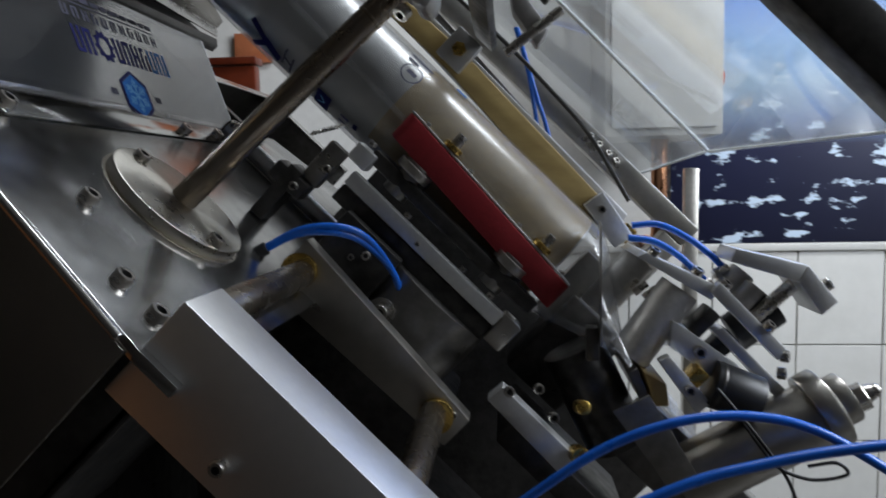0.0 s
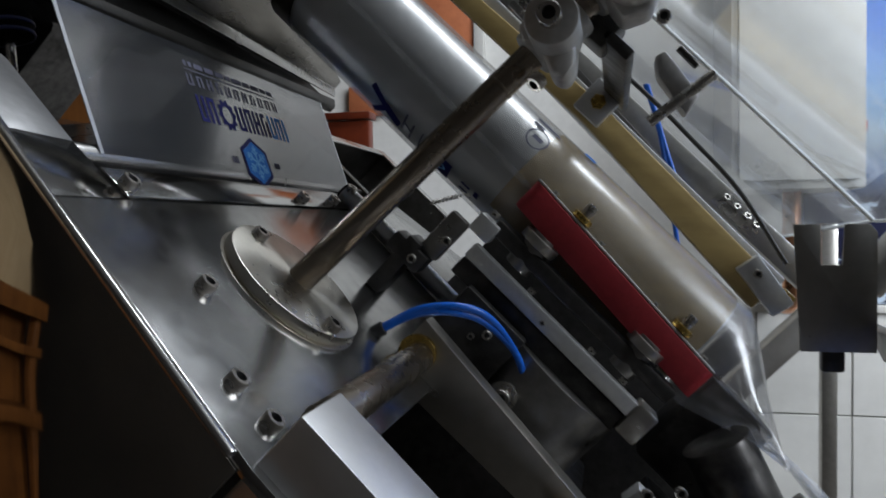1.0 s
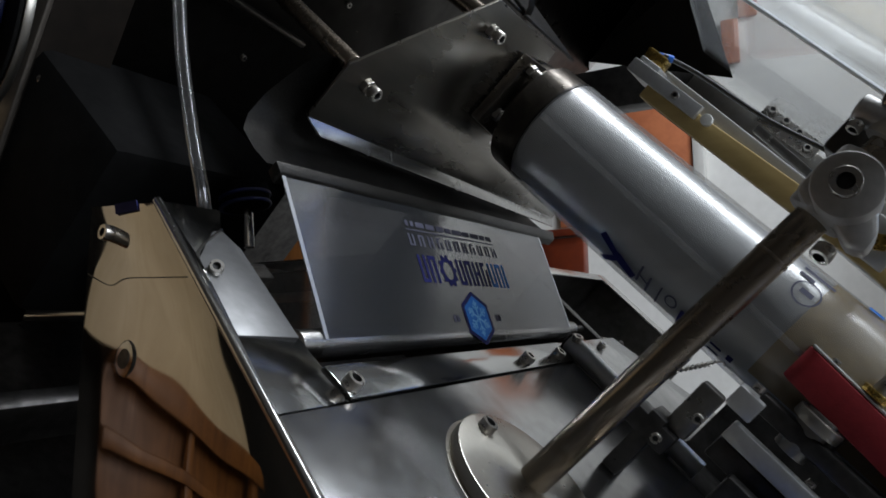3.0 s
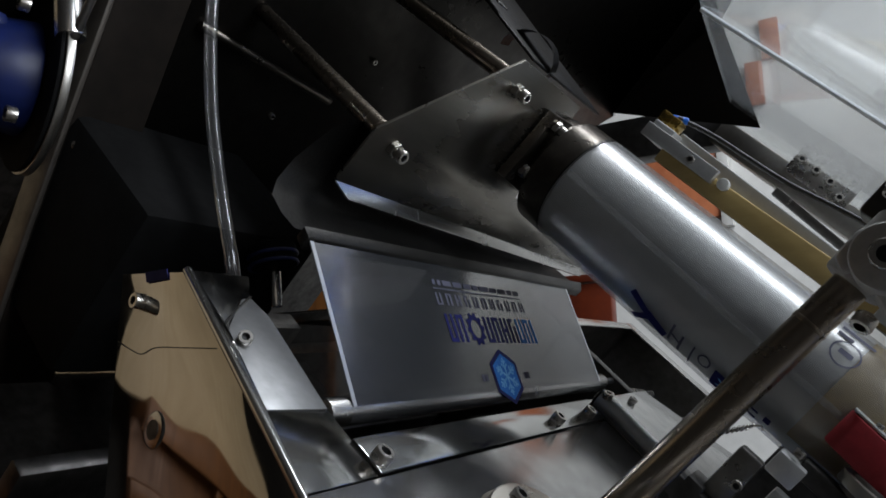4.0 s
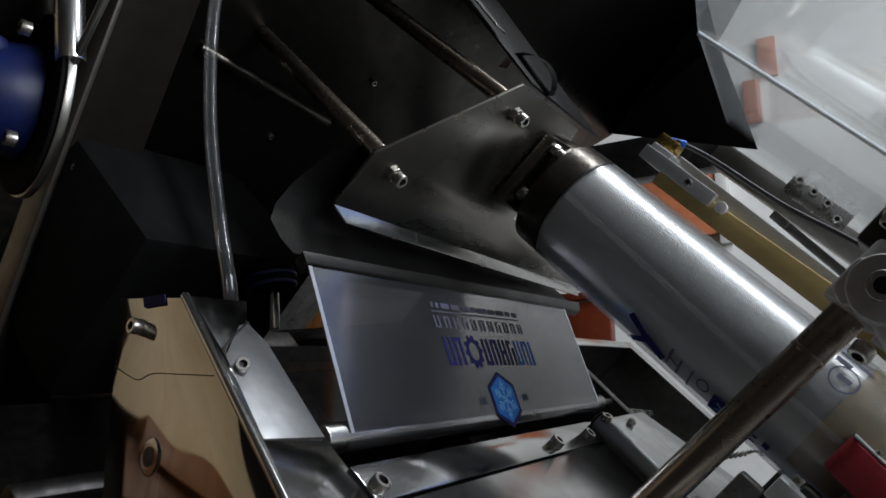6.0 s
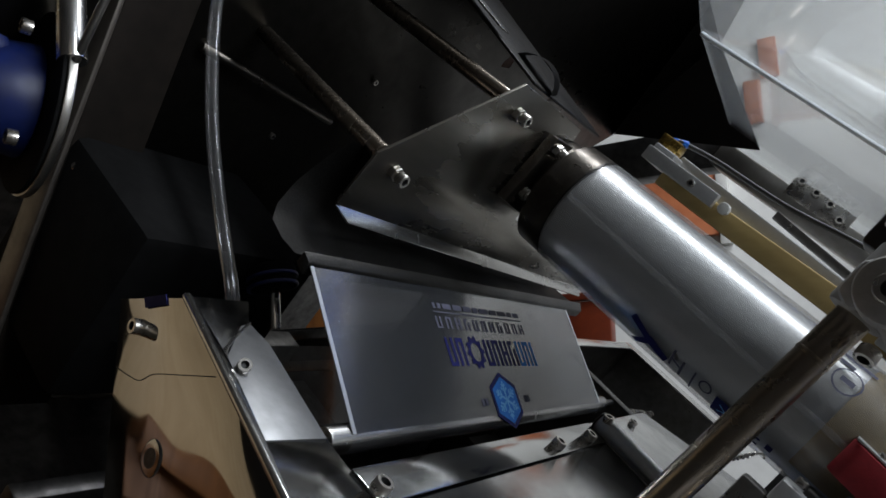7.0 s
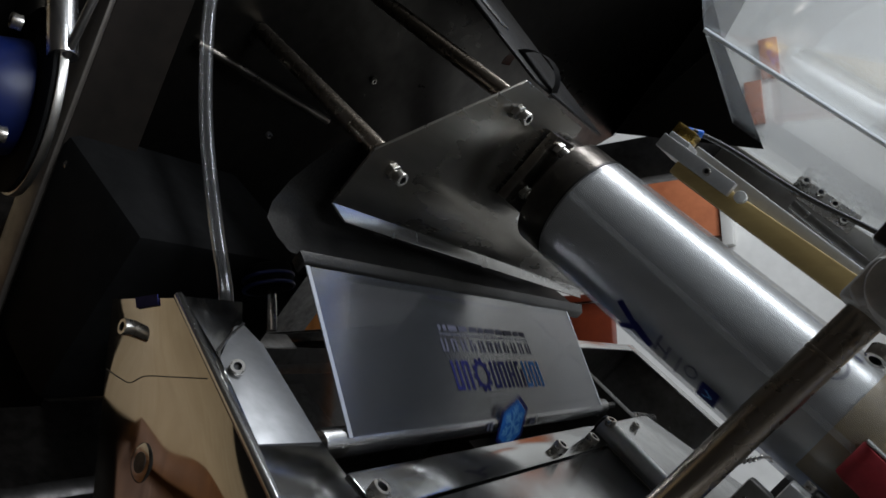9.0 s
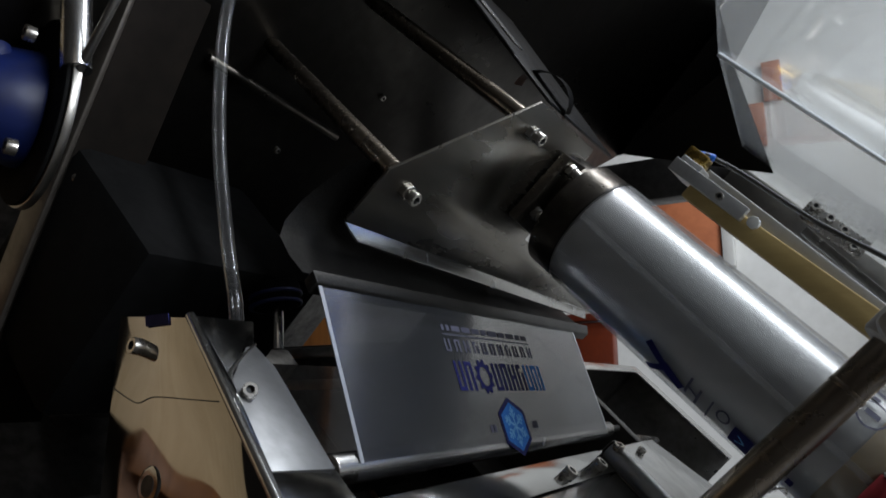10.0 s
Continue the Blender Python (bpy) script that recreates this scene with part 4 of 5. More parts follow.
    part("blue_tail", hose([(0.036, 0.450, 0.344), (0.072, 0.450, 0.324), (0.105, 0.450, 0.303), (0.184, 0.450, 0.244), (0.229, 0.450, 0.210)], 0.003), BLUE, b, "blue air hose")
    part("blue_tail", hose([(0.038, 0.450, 0.345), (0.119, 0.450, 0.299), (0.150, 0.450, 0.283), (0.186, 0.450, 0.261)], 0.003), BLUE, b, "blue air hose")


build_rod_clamps()


def build_seal_bar():
    s = empty("seal_bar", "tan laminate sealing bar on an aluminium carrier", "seal bar")
    part("pad", slab([(-0.24, 0.306, 0.235), (0.03, 0.306, 0.2355), (0.292, 0.306, 0.2145), (0.292, 0.306, 0.251), (0.03, 0.306, 0.2625), (-0.24, 0.306, 0.2545)], (0, 0.03, 0), 0.002), TAN, s, "tan laminate pad")
    part("carrier", slab([(-0.245, 0.337, 0.247), (0.3, 0.337, 0.222), (0.3, 0.337, 0.262), (-0.245, 0.337, 0.275)], (0, 0.04, 0), 0.002), ALU, s)
    fb = part("front_block", box(-0.266, -0.176, 0.296, 0.3055, 0.2485, 0.2635, 0.001), ALU, s)
    part("top_block", box(-0.266, -0.24, 0.3065, 0.36, 0.2485, 0.27, 0.002), ALU, s)
    part("boss", cyl((-0.165, 0.305, 0.2555), (-0.165, 0.296, 0.2555), 0.006), CABINET, s, "small white boss")
    screw(fb, (-0.205, 0.296, 0.256), (0, -1, 0), 0.6)
    part("end_clip", slab([(0.25, 0.294, 0.232), (0.31, 0.294, 0.222), (0.315, 0.294, 0.246), (0.255, 0.294, 0.258)], (0, 0.012, 0), 0.002), ALU, s)
    part("nut_plate", box(0.01, 0.045, 0.29, 0.305, 0.24, 0.28, 0.002), ALU, s)
    part("brass_nut", cyl((0.028, 0.29, 0.26), (0.028, 0.283, 0.26), 0.0085, seg=6), BRASS, s, "yellow brass hex nut")
    part("brass_terminal", box(0.305, 0.322, 0.332, 0.352, 0.235, 0.255, 0.002), BRASS, s, "brass terminal")
    part("top_terminal", box(-0.275, -0.25, 0.33, 0.352, 0.2705, 0.284, 0.002), BRASS, s, "brass terminal")
    part("ferrule", cyl((-0.266, 0.34, 0.281), (-0.25, 0.345, 0.288), 0.004), BLUE, s, "blue cable ferrule")
    screw(s, (0.268, 0.294, 0.243), (0, -1, 0), 0.7)
    part("cable", hose([(-0.26, 0.34, 0.285), (-0.22, 0.355, 0.292), (-0.135, 0.36, 0.296), (-0.05, 0.36, 0.307), (0.05, 0.365, 0.31), (0.12, 0.37, 0.308), (0.2, 0.36, 0.3), (0.29, 0.345, 0.275)], 0.0028), BLACKCABLE, s, "black cable")
    part("slide_bar", slab([(-0.137, 0.356, 0.278), (0.165, 0.356, 0.258), (0.165, 0.356, 0.266), (-0.137, 0.356, 0.287)], (0, 0.01, 0), 0.001), GREYSTEEL, s)
    for u in (-0.118, 0.11):
        screw(s, (u, 0.361, 0.279 - 0.07 * (u + 0.12)), (0, 0, 1), 0.8)
    return s


SEAL = build_seal_bar()


def build_guard():
    fr = empty("guard_frame", "square stainless frame rail with a bolted hinge", "frame")
    part("rail", box(-0.288, 0.42, 0.55, 0.585, 0.3, 0.335, 0.003), SATIN, fr)
    part("cross_rail", box(-0.4, 0.03, 0.556, 0.598, 1.458, 1.517, 0.003), IRON, fr, "dark horizontal rail", ONE)
    part("leg", box(0.385, 0.42, 0.55, 0.585, -0.6, 0.299, 0.003), SATIN, fr)
    hg = part("hinge", box(0.2, 0.272, 0.546, 0.5495, 0.305, 0.33, 0.001), BOLT, fr, "bolted hinge plate")
    for u in (0.21, 0.228, 0.246, 0.262):
        screw(hg, (u, 0.546, 0.32), (0, -1, 0.6), 0.75)
    hg2 = part("hinge", box(-0.187, -0.102, 0.546, 0.5495, 0.322, 0.347, 0.001), BOLT, fr, "bolted hinge plate")
    for u, w in ((-0.177, 0.343), (-0.155, 0.341), (-0.134, 0.339), (-0.114, 0.33)):
        screw(hg2, (u, 0.546, w), (0, -1, 0.4), 0.85)
    g = empty("acrylic_guard", "clear bent acrylic safety guard with bright edges", "guard")
    part("pane", slab([(-0.28, 0.6, 0.337), (0.31, 0.69, 0.337), (0.31, 0.325, 0.374), (-0.3, 0.3, 0.38)], (0, 0, 0.004), 0), ACRYLIC, g)
    part("upper_pane", slab([(-0.3, 0.298, 0.3805), (0.31, 0.323, 0.3745), (0.42, -0.05, 0.5), (-0.45, -0.05, 0.62)], (0, 0, 0.004), 0), ACRYLIC, g)
    part("bend", cyl((-0.3, 0.299, 0.381), (0.31, 0.324, 0.3755), 0.0026, seg=8, bev=0), ACRYLICEDGE, g, "bright bent edge")
    part("edge", cyl((0.311, 0.325, 0.376), (0.311, 0.69, 0.339), 0.0018, seg=8, bev=0), ACRYLICEDGE, g)
    part("edge", cyl((0.312, 0.323, 0.376), (0.422, -0.05, 0.502), 0.0018, seg=8, bev=0), ACRYLICEDGE, g)
    fb = empty("front_frame_bar", "dark square frame bar before the guard", "frame")
    part("bar", box(-0.3, 0.75, -0.02, 0.02, 0.412, 0.45, 0.003), IRON, fb)
    for u in (0.1, 0.45):
        screw(fb, (u, 0.0, 0.412), (0, 0, -1), 0.9)


build_guard()


# ---- cross seal jaws ----
def build_jaw():
    j = empty("cross_jaw", "aluminium cross sealing jaw with air cylinder", "sealing jaw")
    v = 0.2
    # two thick posts between the face and the top plate
    part("post", cyl((0.3890, v + 0.025, 0.1493), (0.3752, v + 0.025, 0.2360), 0.0215, seg=48, bev=0.002), CAST, j)
    part("post", cyl((0.3400, v + 0.085, 0.1560), (0.3356, v + 0.085, 0.2330), 0.0190, seg=48, bev=0.002), CAST, j)
    part("top_plate", slab([(0.3164, v, 0.2279), (0.3195, v, 0.2372), (0.3950, v, 0.2630), (0.4000, v, 0.2480)], (0, 0.12, 0), 0.001), ALU, j)
    part("edge_plate", slab([(0.3912, v - 0.01, 0.2530), (0.3897, v - 0.01, 0.2658), (0.4823, v - 0.01, 0.2639), (0.4857, v - 0.01, 0.2500)], (0, 0.012, 0), 0.001), ALU, j)
    part("slotted_plate", slab([(0.4250, v + 0.01, 0.2274), (0.4308, v + 0.01, 0.2373), (0.5204, v + 0.01, 0.2359), (0.5209, v + 0.01, 0.2239)], (0, 0.03, 0), 0.001), ALU, j)
    part("side_plate", slab([(0.3871, v, 0.2065), (0.3980, v, 0.2095), (0.4681, v, 0.2203), (0.4770, v, 0.1962), (0.4045, v, 0.1854)], (0, 0.014, 0), 0.0012), ALU, j)
    screw(j, (0.4280, v, 0.2030), (0, -1, 0), 1.0)
    # head block with rod and black cylinder
    part("head_block", slab([(0.3850, v, 0.2880), (0.3790, v, 0.3010), (0.4412, v, 0.3381), (0.4460, v, 0.3200)], (0, 0.06, 0), 0.0015), ALU, j)
    part("head_side", slab([(0.4415, v, 0.3379), (0.4879, v, 0.3328), (0.4865, v, 0.3120), (0.4463, v, 0.3198)], (0, 0.06, 0), 0.0015), ALU, j)
    screw(j, (0.4700, v + 0.01, 0.3350), (0.1, -0.4, 1), 1.0)
    part("piston_rod", cyl((0.4520, v + 0.03, 0.2660), (0.4548, v + 0.03, 0.3230), 0.0075), BOLT, j)
    part("cylinder", cyl((0.4560, v + 0.05, 0.2420), (0.4640, v + 0.05, 0.2920), 0.0215, seg=40), BLACK, j, "black air cylinder")
    part("cylinder_cap", cyl((0.4180, v + 0.05, 0.2660), (0.4160, v + 0.05, 0.2960), 0.0140, seg=32), CAST, j)
    part("cylinder_cap", cyl((0.4330, v + 0.035, 0.2660), (0.4310, v + 0.035, 0.2920), 0.0120, seg=32), CAST, j)
    # lower black cylinder, clevis, brass valve and tan face
    part("solenoid", cyl((0.4560, v - 0.005, 0.1880), (0.5020, v - 0.005, 0.2080), 0.0240, seg=40), BLACK, j, "black coil body")
    part("coil_band", cyl((0.4600, v - 0.005, 0.1897), (0.4640, v - 0.005, 0.1914), 0.0246, seg=40), IRON, j)
    part("brass_valve", box(0.4330, 0.4480, v - 0.02, v + 0.01, 0.1730, 0.1930, 0.003), BRASS, j)
    part("clevis", slab([(0.4007, v - 0.02, 0.1679), (0.4043, v - 0.02, 0.1796), (0.4676, v - 0.02, 0.1746), (0.4663, v - 0.02, 0.1570)], (0, 0.014, 0), 0.0015), ALU, j)
    screw(j, (0.4420, v - 0.02, 0.1690), (0, -1, 0), 0.8)
    part("jaw_face", slab([(0.4022, v - 0.01, 0.1496), (0.4261, v - 0.01, 0.1572), (0.4446, v - 0.01, 0.1428), (0.4349, v - 0.01, 0.1329)], (0, 0.16, 0), 0.0015), TAN, j, "tan jaw face")
    part("face_plate", slab([(0.3930, v - 0.005, 0.1380), (0.3960, v - 0.005, 0.1480), (0.4340, v - 0.005, 0.1325), (0.4300, v - 0.005, 0.1240)], (0, 0.16, 0), 0.0012), GREYSTEEL, j)
    part("tie_bar", box(0.400, 0.480, v + 0.05, v + 0.075, 0.196, 0.212, 0.002), SATIN, j)
    for k in range(6):
        part("stud", cyl((0.345 + 0.011 * k, v + 0.07, 0.196 + 0.004 * k), (0.347 + 0.011 * k, v + 0.07, 0.214 + 0.004 * k), 0.0042), BOLT, j)
    part("link", box(0.408, 0.424, v + 0.015, v + 0.045, 0.212, 0.244, 0.002), IRON, j)
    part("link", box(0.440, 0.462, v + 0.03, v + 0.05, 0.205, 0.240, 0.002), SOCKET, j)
    # large cross shaft with its flange and cap nut
    part("boss", cyl((0.512, v, 0.091), (0.5600, v, 0.258), 0.034, seg=56, bev=0.002), SATIN, j)
    part("boss_flange", cyl((0.5520, v, 0.236), (0.5575, v, 0.256), 0.0405, seg=56, bev=0.002), SATIN, j)
    part("boss_cap", cyl((0.5580, v, 0.2575), (0.5625, v, 0.2740), 0.026, seg=48, bev=0.002), SATIN, j)
    screw(j, (0.5640, v - 0.010, 0.2740), (0.25, -0.2, 1), 1.9, NUT, "nut")
    part("cap_nut", cyl((0.5665, v - 0.012, 0.2850), (0.5705, v - 0.014, 0.2990), 0.0100, 0.0050, seg=24, bev=0.002), BOLT, j)
    for p, d in (((0.327, v + 0.006, 0.2400), (-0.3, -0.3, 1)), ((0.372, v + 0.008, 0.2560), (-0.3, -0.3, 1)), ((0.398, v, 0.2650), (-0.1, -0.4, 1)), ((0.455, v - 0.008, 0.2650), (-0.1, -0.4, 1)), ((0.4860, v - 0.004, 0.2560), (0.6, -0.5, 0.6)), ((0.4980, v, 0.2420), (0.6, -0.5, 0.6))):
        screw(j, p, d, 0.95)
    part("air_hose", hose([(0.298, 0.250, 0.250), (0.317, 0.250, 0.270), (0.348, 0.250, 0.281), (0.377, 0.250, 0.285), (0.399, 0.250, 0.285)], 0.0036), BLUE, j, "blue air hose")
    part("air_hose", hose([(0.301, 0.230, 0.237), (0.324, 0.230, 0.253), (0.354, 0.230, 0.260), (0.379, 0.230, 0.260), (0.393, 0.230, 0.260)], 0.0036), BLUE, j, "blue air hose")
    part("fitting", cyl((0.396, 0.248, 0.272), (0.402, 0.250, 0.288), 0.006), BOLT, j)
    part("fitting", cyl((0.390, 0.229, 0.250), (0.395, 0.230, 0.264), 0.006), BOLT, j)
    return j


JAW = build_jaw()


def build_shield():
    """A thin forked plate, in its own x (width) and z (height)."""
    e = empty("forked_plate", "thin grey steel forked plate that swings open", "plate")
    part("plate", slab([(-0.03, 0, -0.06), (0.036, 0, -0.06), (0.036, 0, 0.052), (0.03, 0, 0.06), (0.008, 0, 0.06), (0.006, 0, 0.022), (-0.012, 0, 0.022), (-0.012, 0, 0.06), (-0.036, 0, 0.06)], (0, 0.0015, 0), 0.0004), SATIN, e, m=ONE)
    part("arm", box(-0.010, 0.010, 0.002, 0.016, -0.08, -0.045, 0.003), IRON, e, m=ONE)
    return e


SHIELD = build_shield()


def build_lower_jaw():
    j = empty("rear_jaw", "dark steel rear jaw with brass adjusters", "sealing jaw")
    part("body", cyl((0.345, 0.245, 0.112), (0.455, 0.245, 0.072), 0.034, seg=48), IRON, j)
    part("bar", slab([(0.3013, 0.14, 0.0290), (0.3031, 0.14, 0.0490), (0.4004, 0.14, 0.0493), (0.4087, 0.14, 0.0258)], (0, 0.022, 0), 0.0015), ALU, j)
    part("cheek", box(0.34, 0.5, 0.16, 0.3, 0.0, 0.03, 0.003), IRON, j)
    part("face", slab([(0.3998, 0.16, 0.1027), (0.4124, 0.16, 0.1394), (0.5062, 0.16, 0.1146), (0.5025, 0.16, 0.0845)], (0, 0.004, 0)), GREYSTEEL, j)
    part("adjuster", cyl((0.4, 0.15, 0.05), (0.4, 0.13, 0.055), 0.009), BRASS, j, "brass adjuster")
    part("adjuster", cyl((0.37, 0.15, 0.085), (0.37, 0.135, 0.09), 0.007), BRASS, j, "brass adjuster")
    part("spring", hose([(0.575 + 0.0007 * k + 0.007 * math.sin(k * 0.9), 0.16 + 0.007 * math.cos(k * 0.9), 0.150 + 0.0006 * k) for k in range(56)], 0.0013, 6, 3), BOLT, j, "coil spring")
    for p in ((0.31, 0.14, 0.05), (0.33, 0.15, 0.07), (0.36, 0.15, 0.06)):
        screw(j, p, (0, -1, 0.2), 0.8)
    part("beam", box(0.45, 0.75, 0.24, 0.3, 0.06, 0.13, 0.004), GREYSTEEL, j)
    # plain dark block added to fill the gap behind the film tail
    part("dark_gap_filler", box(0.325, 0.41, 0.34, 0.42, 0.03, 0.15, 0.004), IRON, j)
    part("inner_link", box(0.3, 0.335, 0.36, 0.38, 0.1, 0.2, 0.003), GREYSTEEL, j)
    h = empty("air_hoses", "two thick blue air hoses in front of the jaws", "hose")
    part("hose", hose([(0.380, 0.100, -0.022), (0.397, 0.100, 0.076), (0.426, 0.100, 0.144), (0.467, 0.100, 0.193), (0.517, 0.100, 0.224), (0.597, 0.100, 0.245)], 0.0045), BLUE, h)
    part("hose", hose([(0.432, 0.050, 0.072), (0.454, 0.050, 0.127), (0.479, 0.050, 0.171), (0.506, 0.050, 0.213), (0.542, 0.050, 0.261)], 0.0046), BLUE, h)
    cb = empty("black_cables", "thin black cables looped by the jaws", "cable")
    for pts in ([(0.488, 0.160, 0.184), (0.521, 0.160, 0.178), (0.550, 0.160, 0.176), (0.579, 0.160, 0.190), (0.597, 0.160, 0.216), (0.582, 0.160, 0.217), (0.566, 0.160, 0.196)], [(0.453, 0.160, 0.189), (0.503, 0.160, 0.184), (0.557, 0.160, 0.175), (0.585, 0.160, 0.164)]):
        part("cable", hose(pts, 0.0018), BLACKCABLE, cb)


build_lower_jaw()


# ---- hopper, motor, frame tubes above ----
def build_upper():
    hp = empty("hopper", "large stainless hopper above the collar, toned dark for shade", "hopper")
    part("front_wall", slab([(-0.622, -0.16, -0.14), (-0.622, 0.62, -0.14), (-0.622, 1.0, 0.262), (-0.622, 1.05, 0.6), (-0.622, -0.16, 0.6)], (-0.004, 0, 0)), SHADESTEEL, hp)
    part("side_wall", slab([(-0.62, 1.0, 0.262), (-0.4, 0.51, 0.255), (-0.235, 0.52, 0.345), (-0.36, 0.5, 0.424), (-0.42, 0.49, 0.47), (-0.62, 0.95, 0.9)], (-0.003, 0.002, 0)), HOPPERDARK, hp, "sloping side sheet in a shade tone")
    part("chute", slab([(-0.345, 0.17, 0.238), (-0.345, 0.36, 0.236), (-0.62, 0.42, 0.3), (-0.62, 0.16, 0.3)], (0, 0, 0.003)), COLLARMAT, hp, "textured chute")
    curl = bmesh.new()
    rows = []
    for k in range(13):
        g = math.pi * (1.06 - 1.12 * k / 12)
        u, w = -0.374 + 0.034 * math.cos(g), 0.238 + 0.026 * math.sin(g)
        rows.append((curl.verts.new((u, 0.2, w)), curl.verts.new((u - 0.02, 0.245, w + 0.004))))
    for q, p in zip(rows, rows[1:]):
        curl.faces.new((q[0], q[1], p[1], p[0]))
    bmesh.ops.solidify(curl, geom=curl.faces[:], thickness=0.0012)
    part("collar_curl", curl, COLLARMAT, hp, "dark curled collar edge")
    part("edge_strip", slab([(-0.41, 0.16, 0.262), (-0.62, 0.16, 0.305), (-0.62, 0.2, 0.305), (-0.41, 0.18, 0.262)], (0, 0, 0.002), 0.0004), STEEL, hp, "bright narrow edge strip")
    for v, w in ((0.0, 0.05), (0.2, 0.0), (0.3, 0.12), (0.12, 0.2)):
        screw(hp, (-0.622, v, w), (1, 0, 0), 0.6)
    br = empty("hopper_brace", "thin bright brace rod under the hopper", "rod")
    part("rod", cyl((-0.617, 0.045, 0.066), (-0.600, 0.25, 0.052), 0.005), CLAMPST, br)
    ft = empty("frame_tube", "brown steel frame beam with lit and shaded tones beside the motor", "frame")
    # front face takes the lit tone, the body behind it the shaded one
    part("front_face", slab([(-0.674, -0.06, 0.150), (-0.635, -0.06, 0.166), (-0.541, -0.06, -0.160), (-0.490, -0.06, -0.320), (-0.525, -0.06, -0.335), (-0.569, -0.06, -0.182)], (0, 0.006, 0), 0.002), BEAMLIT, ft, "front face in the lit tone")
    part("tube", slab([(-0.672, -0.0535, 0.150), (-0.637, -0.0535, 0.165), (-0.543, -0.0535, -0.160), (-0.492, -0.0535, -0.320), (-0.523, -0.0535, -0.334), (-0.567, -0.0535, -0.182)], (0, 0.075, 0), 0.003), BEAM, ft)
    screw(ft, (-0.5630, -0.040, -0.074), (1, -0.25, 0.2), 1.6)
    ft2 = empty("upright_tube", "bright stainless upright tube", "frame")
    part("tube", cyl((-0.604, -0.12, 0.0965), (-0.5230, -0.12, 0.0345), 0.0115, seg=32), STEEL, ft2)
    part("thin_rod", cyl((-0.5285, -0.12, 0.114), (-0.5196, -0.12, 0.0368), 0.0035, seg=16), GREYSTEEL, ft2)
    cl = empty("clear_hose", "clear plastic hose hanging down", "hose")
    part("hose", hose([(-0.56, -0.03, 0.18), (-0.512, -0.04, 0.124), (-0.44, -0.045, 0.06), (-0.37, -0.045, 0.01), (-0.318, -0.045, -0.022), (-0.3, -0.03, -0.06)], 0.0056, 14), HOSECLEAR, cl)
    gm = empty("gear_motor", "blue gear motor behind a round steel disc", "motor")
    # the gear motor sits on a disc that stands on edge; axis and centre in the room's own axes
    hub, ax = Vector((-0.4190, -0.1060, 1.4290)), Vector((-0.24, -0.965, 0.05)).normalized()
    part("disc", cyl(hub, hub - ax * 0.007, 0.081, seg=72, bev=0.001), SATIN, gm, "steel disc edge", ONE)
    part("disc_rim", cyl(hub + ax * 0.004, hub + ax * 0.0005, 0.079, seg=72), MATTBLACK, gm, "black disc face", ONE)
    turn = Matrix.Translation(hub) @ ax.to_track_quat("Z", "Y").to_matrix().to_4x4()
    part("gear_case", cyl((0, 0, 0.005), (0, 0, 0.05), 0.05, 0.042, seg=40, bev=0.004), BLUEPAINT, gm, "dark blue gear case", turn)
    part("motor", box(-0.036, 0.036, -0.04, 0.04, 0.03, 0.11, 0.008), BLUEPAINT, gm, "blue painted motor block", turn)
    part("terminal", box(-0.012, 0.012, 0.041, 0.055, 0.05, 0.08, 0.003), BRASS, gm, "yellow terminal", turn)
    for px, py in ((-0.042, 0.047), (0.042, 0.047), (-0.042, -0.047), (0.042, -0.047)):
        screw(gm, (px, py, 0.02), (0, 0, 1), 1.0, m=turn)
    part("braided_hose", hose([hub + ax * 0.06 + Vector((-0.03, -0.02, 0.05)), hub + ax * 0.07 + Vector((-0.025, -0.02, 0.1)), hub + ax * 0.07 + Vector((-0.03, -0.02, 0.18))], 0.007, 12), HOSECLEAR, gm, "clear braided hose", ONE)
    sp = empty("tension_spring", "small bright coil spring by the rail head", "spring")
    part("coil", hose([(-0.010 + 0.018 * k / 60, 0.2 + 0.0032 * math.cos(k * 0.9), 0.0875 + 0.028 * k / 60 + 0.0032 * math.sin(k * 0.9)) for k in range(61)], 0.0008, 6, 2), BOLT, sp)
    part("end_hook", hose([(0.008, 0.2, 0.1155), (0.012, 0.2, 0.120), (0.015, 0.2, 0.118)], 0.0009, 6), BOLT, sp)
    rm = empty("reel_motor", "black reel motor with dark blue cooling fins", "motor")
    part("body", box(-0.6, -0.42, -0.052, 0.17, -0.24, -0.05, 0.012), MATTBLACK, rm)
    part("cap", cyl((-0.42, 0.1, -0.06), (-0.4, 0.1, -0.074), 0.024, seg=32, bev=0.004), MATTBLACK, rm)
    for k in range(2):
        part("fin", cyl((-0.412 + 0.007 * k, 0.1, -0.066 - 0.006 * k), (-0.409 + 0.007 * k, 0.1, -0.068 - 0.006 * k), 0.026, seg=24), BLUEPAINT, rm, "dark blue cooling fin")
    part("shaft", cyl((-0.405, 0.1, -0.07), (-0.37, 0.1, -0.1), 0.006), STEEL, rm)
    bx = empty("end_housing", "open stainless end housing behind the roller", "housing")
    part("sheet", slab([(-0.277, 0.865, -0.012), (-0.07, 0.875, -0.012), (-0.07, 0.875, -0.2), (-0.277, 0.865, -0.2)], (0, 0.003, 0)), GREYSTEEL, bx)
    part("rim", slab([(-0.28, 0.835, -0.0115), (-0.07, 0.845, -0.0115), (-0.07, 0.878, -0.0115), (-0.28, 0.868, -0.0115)], (0, 0, 0.003), 0.0005), STEEL, bx)
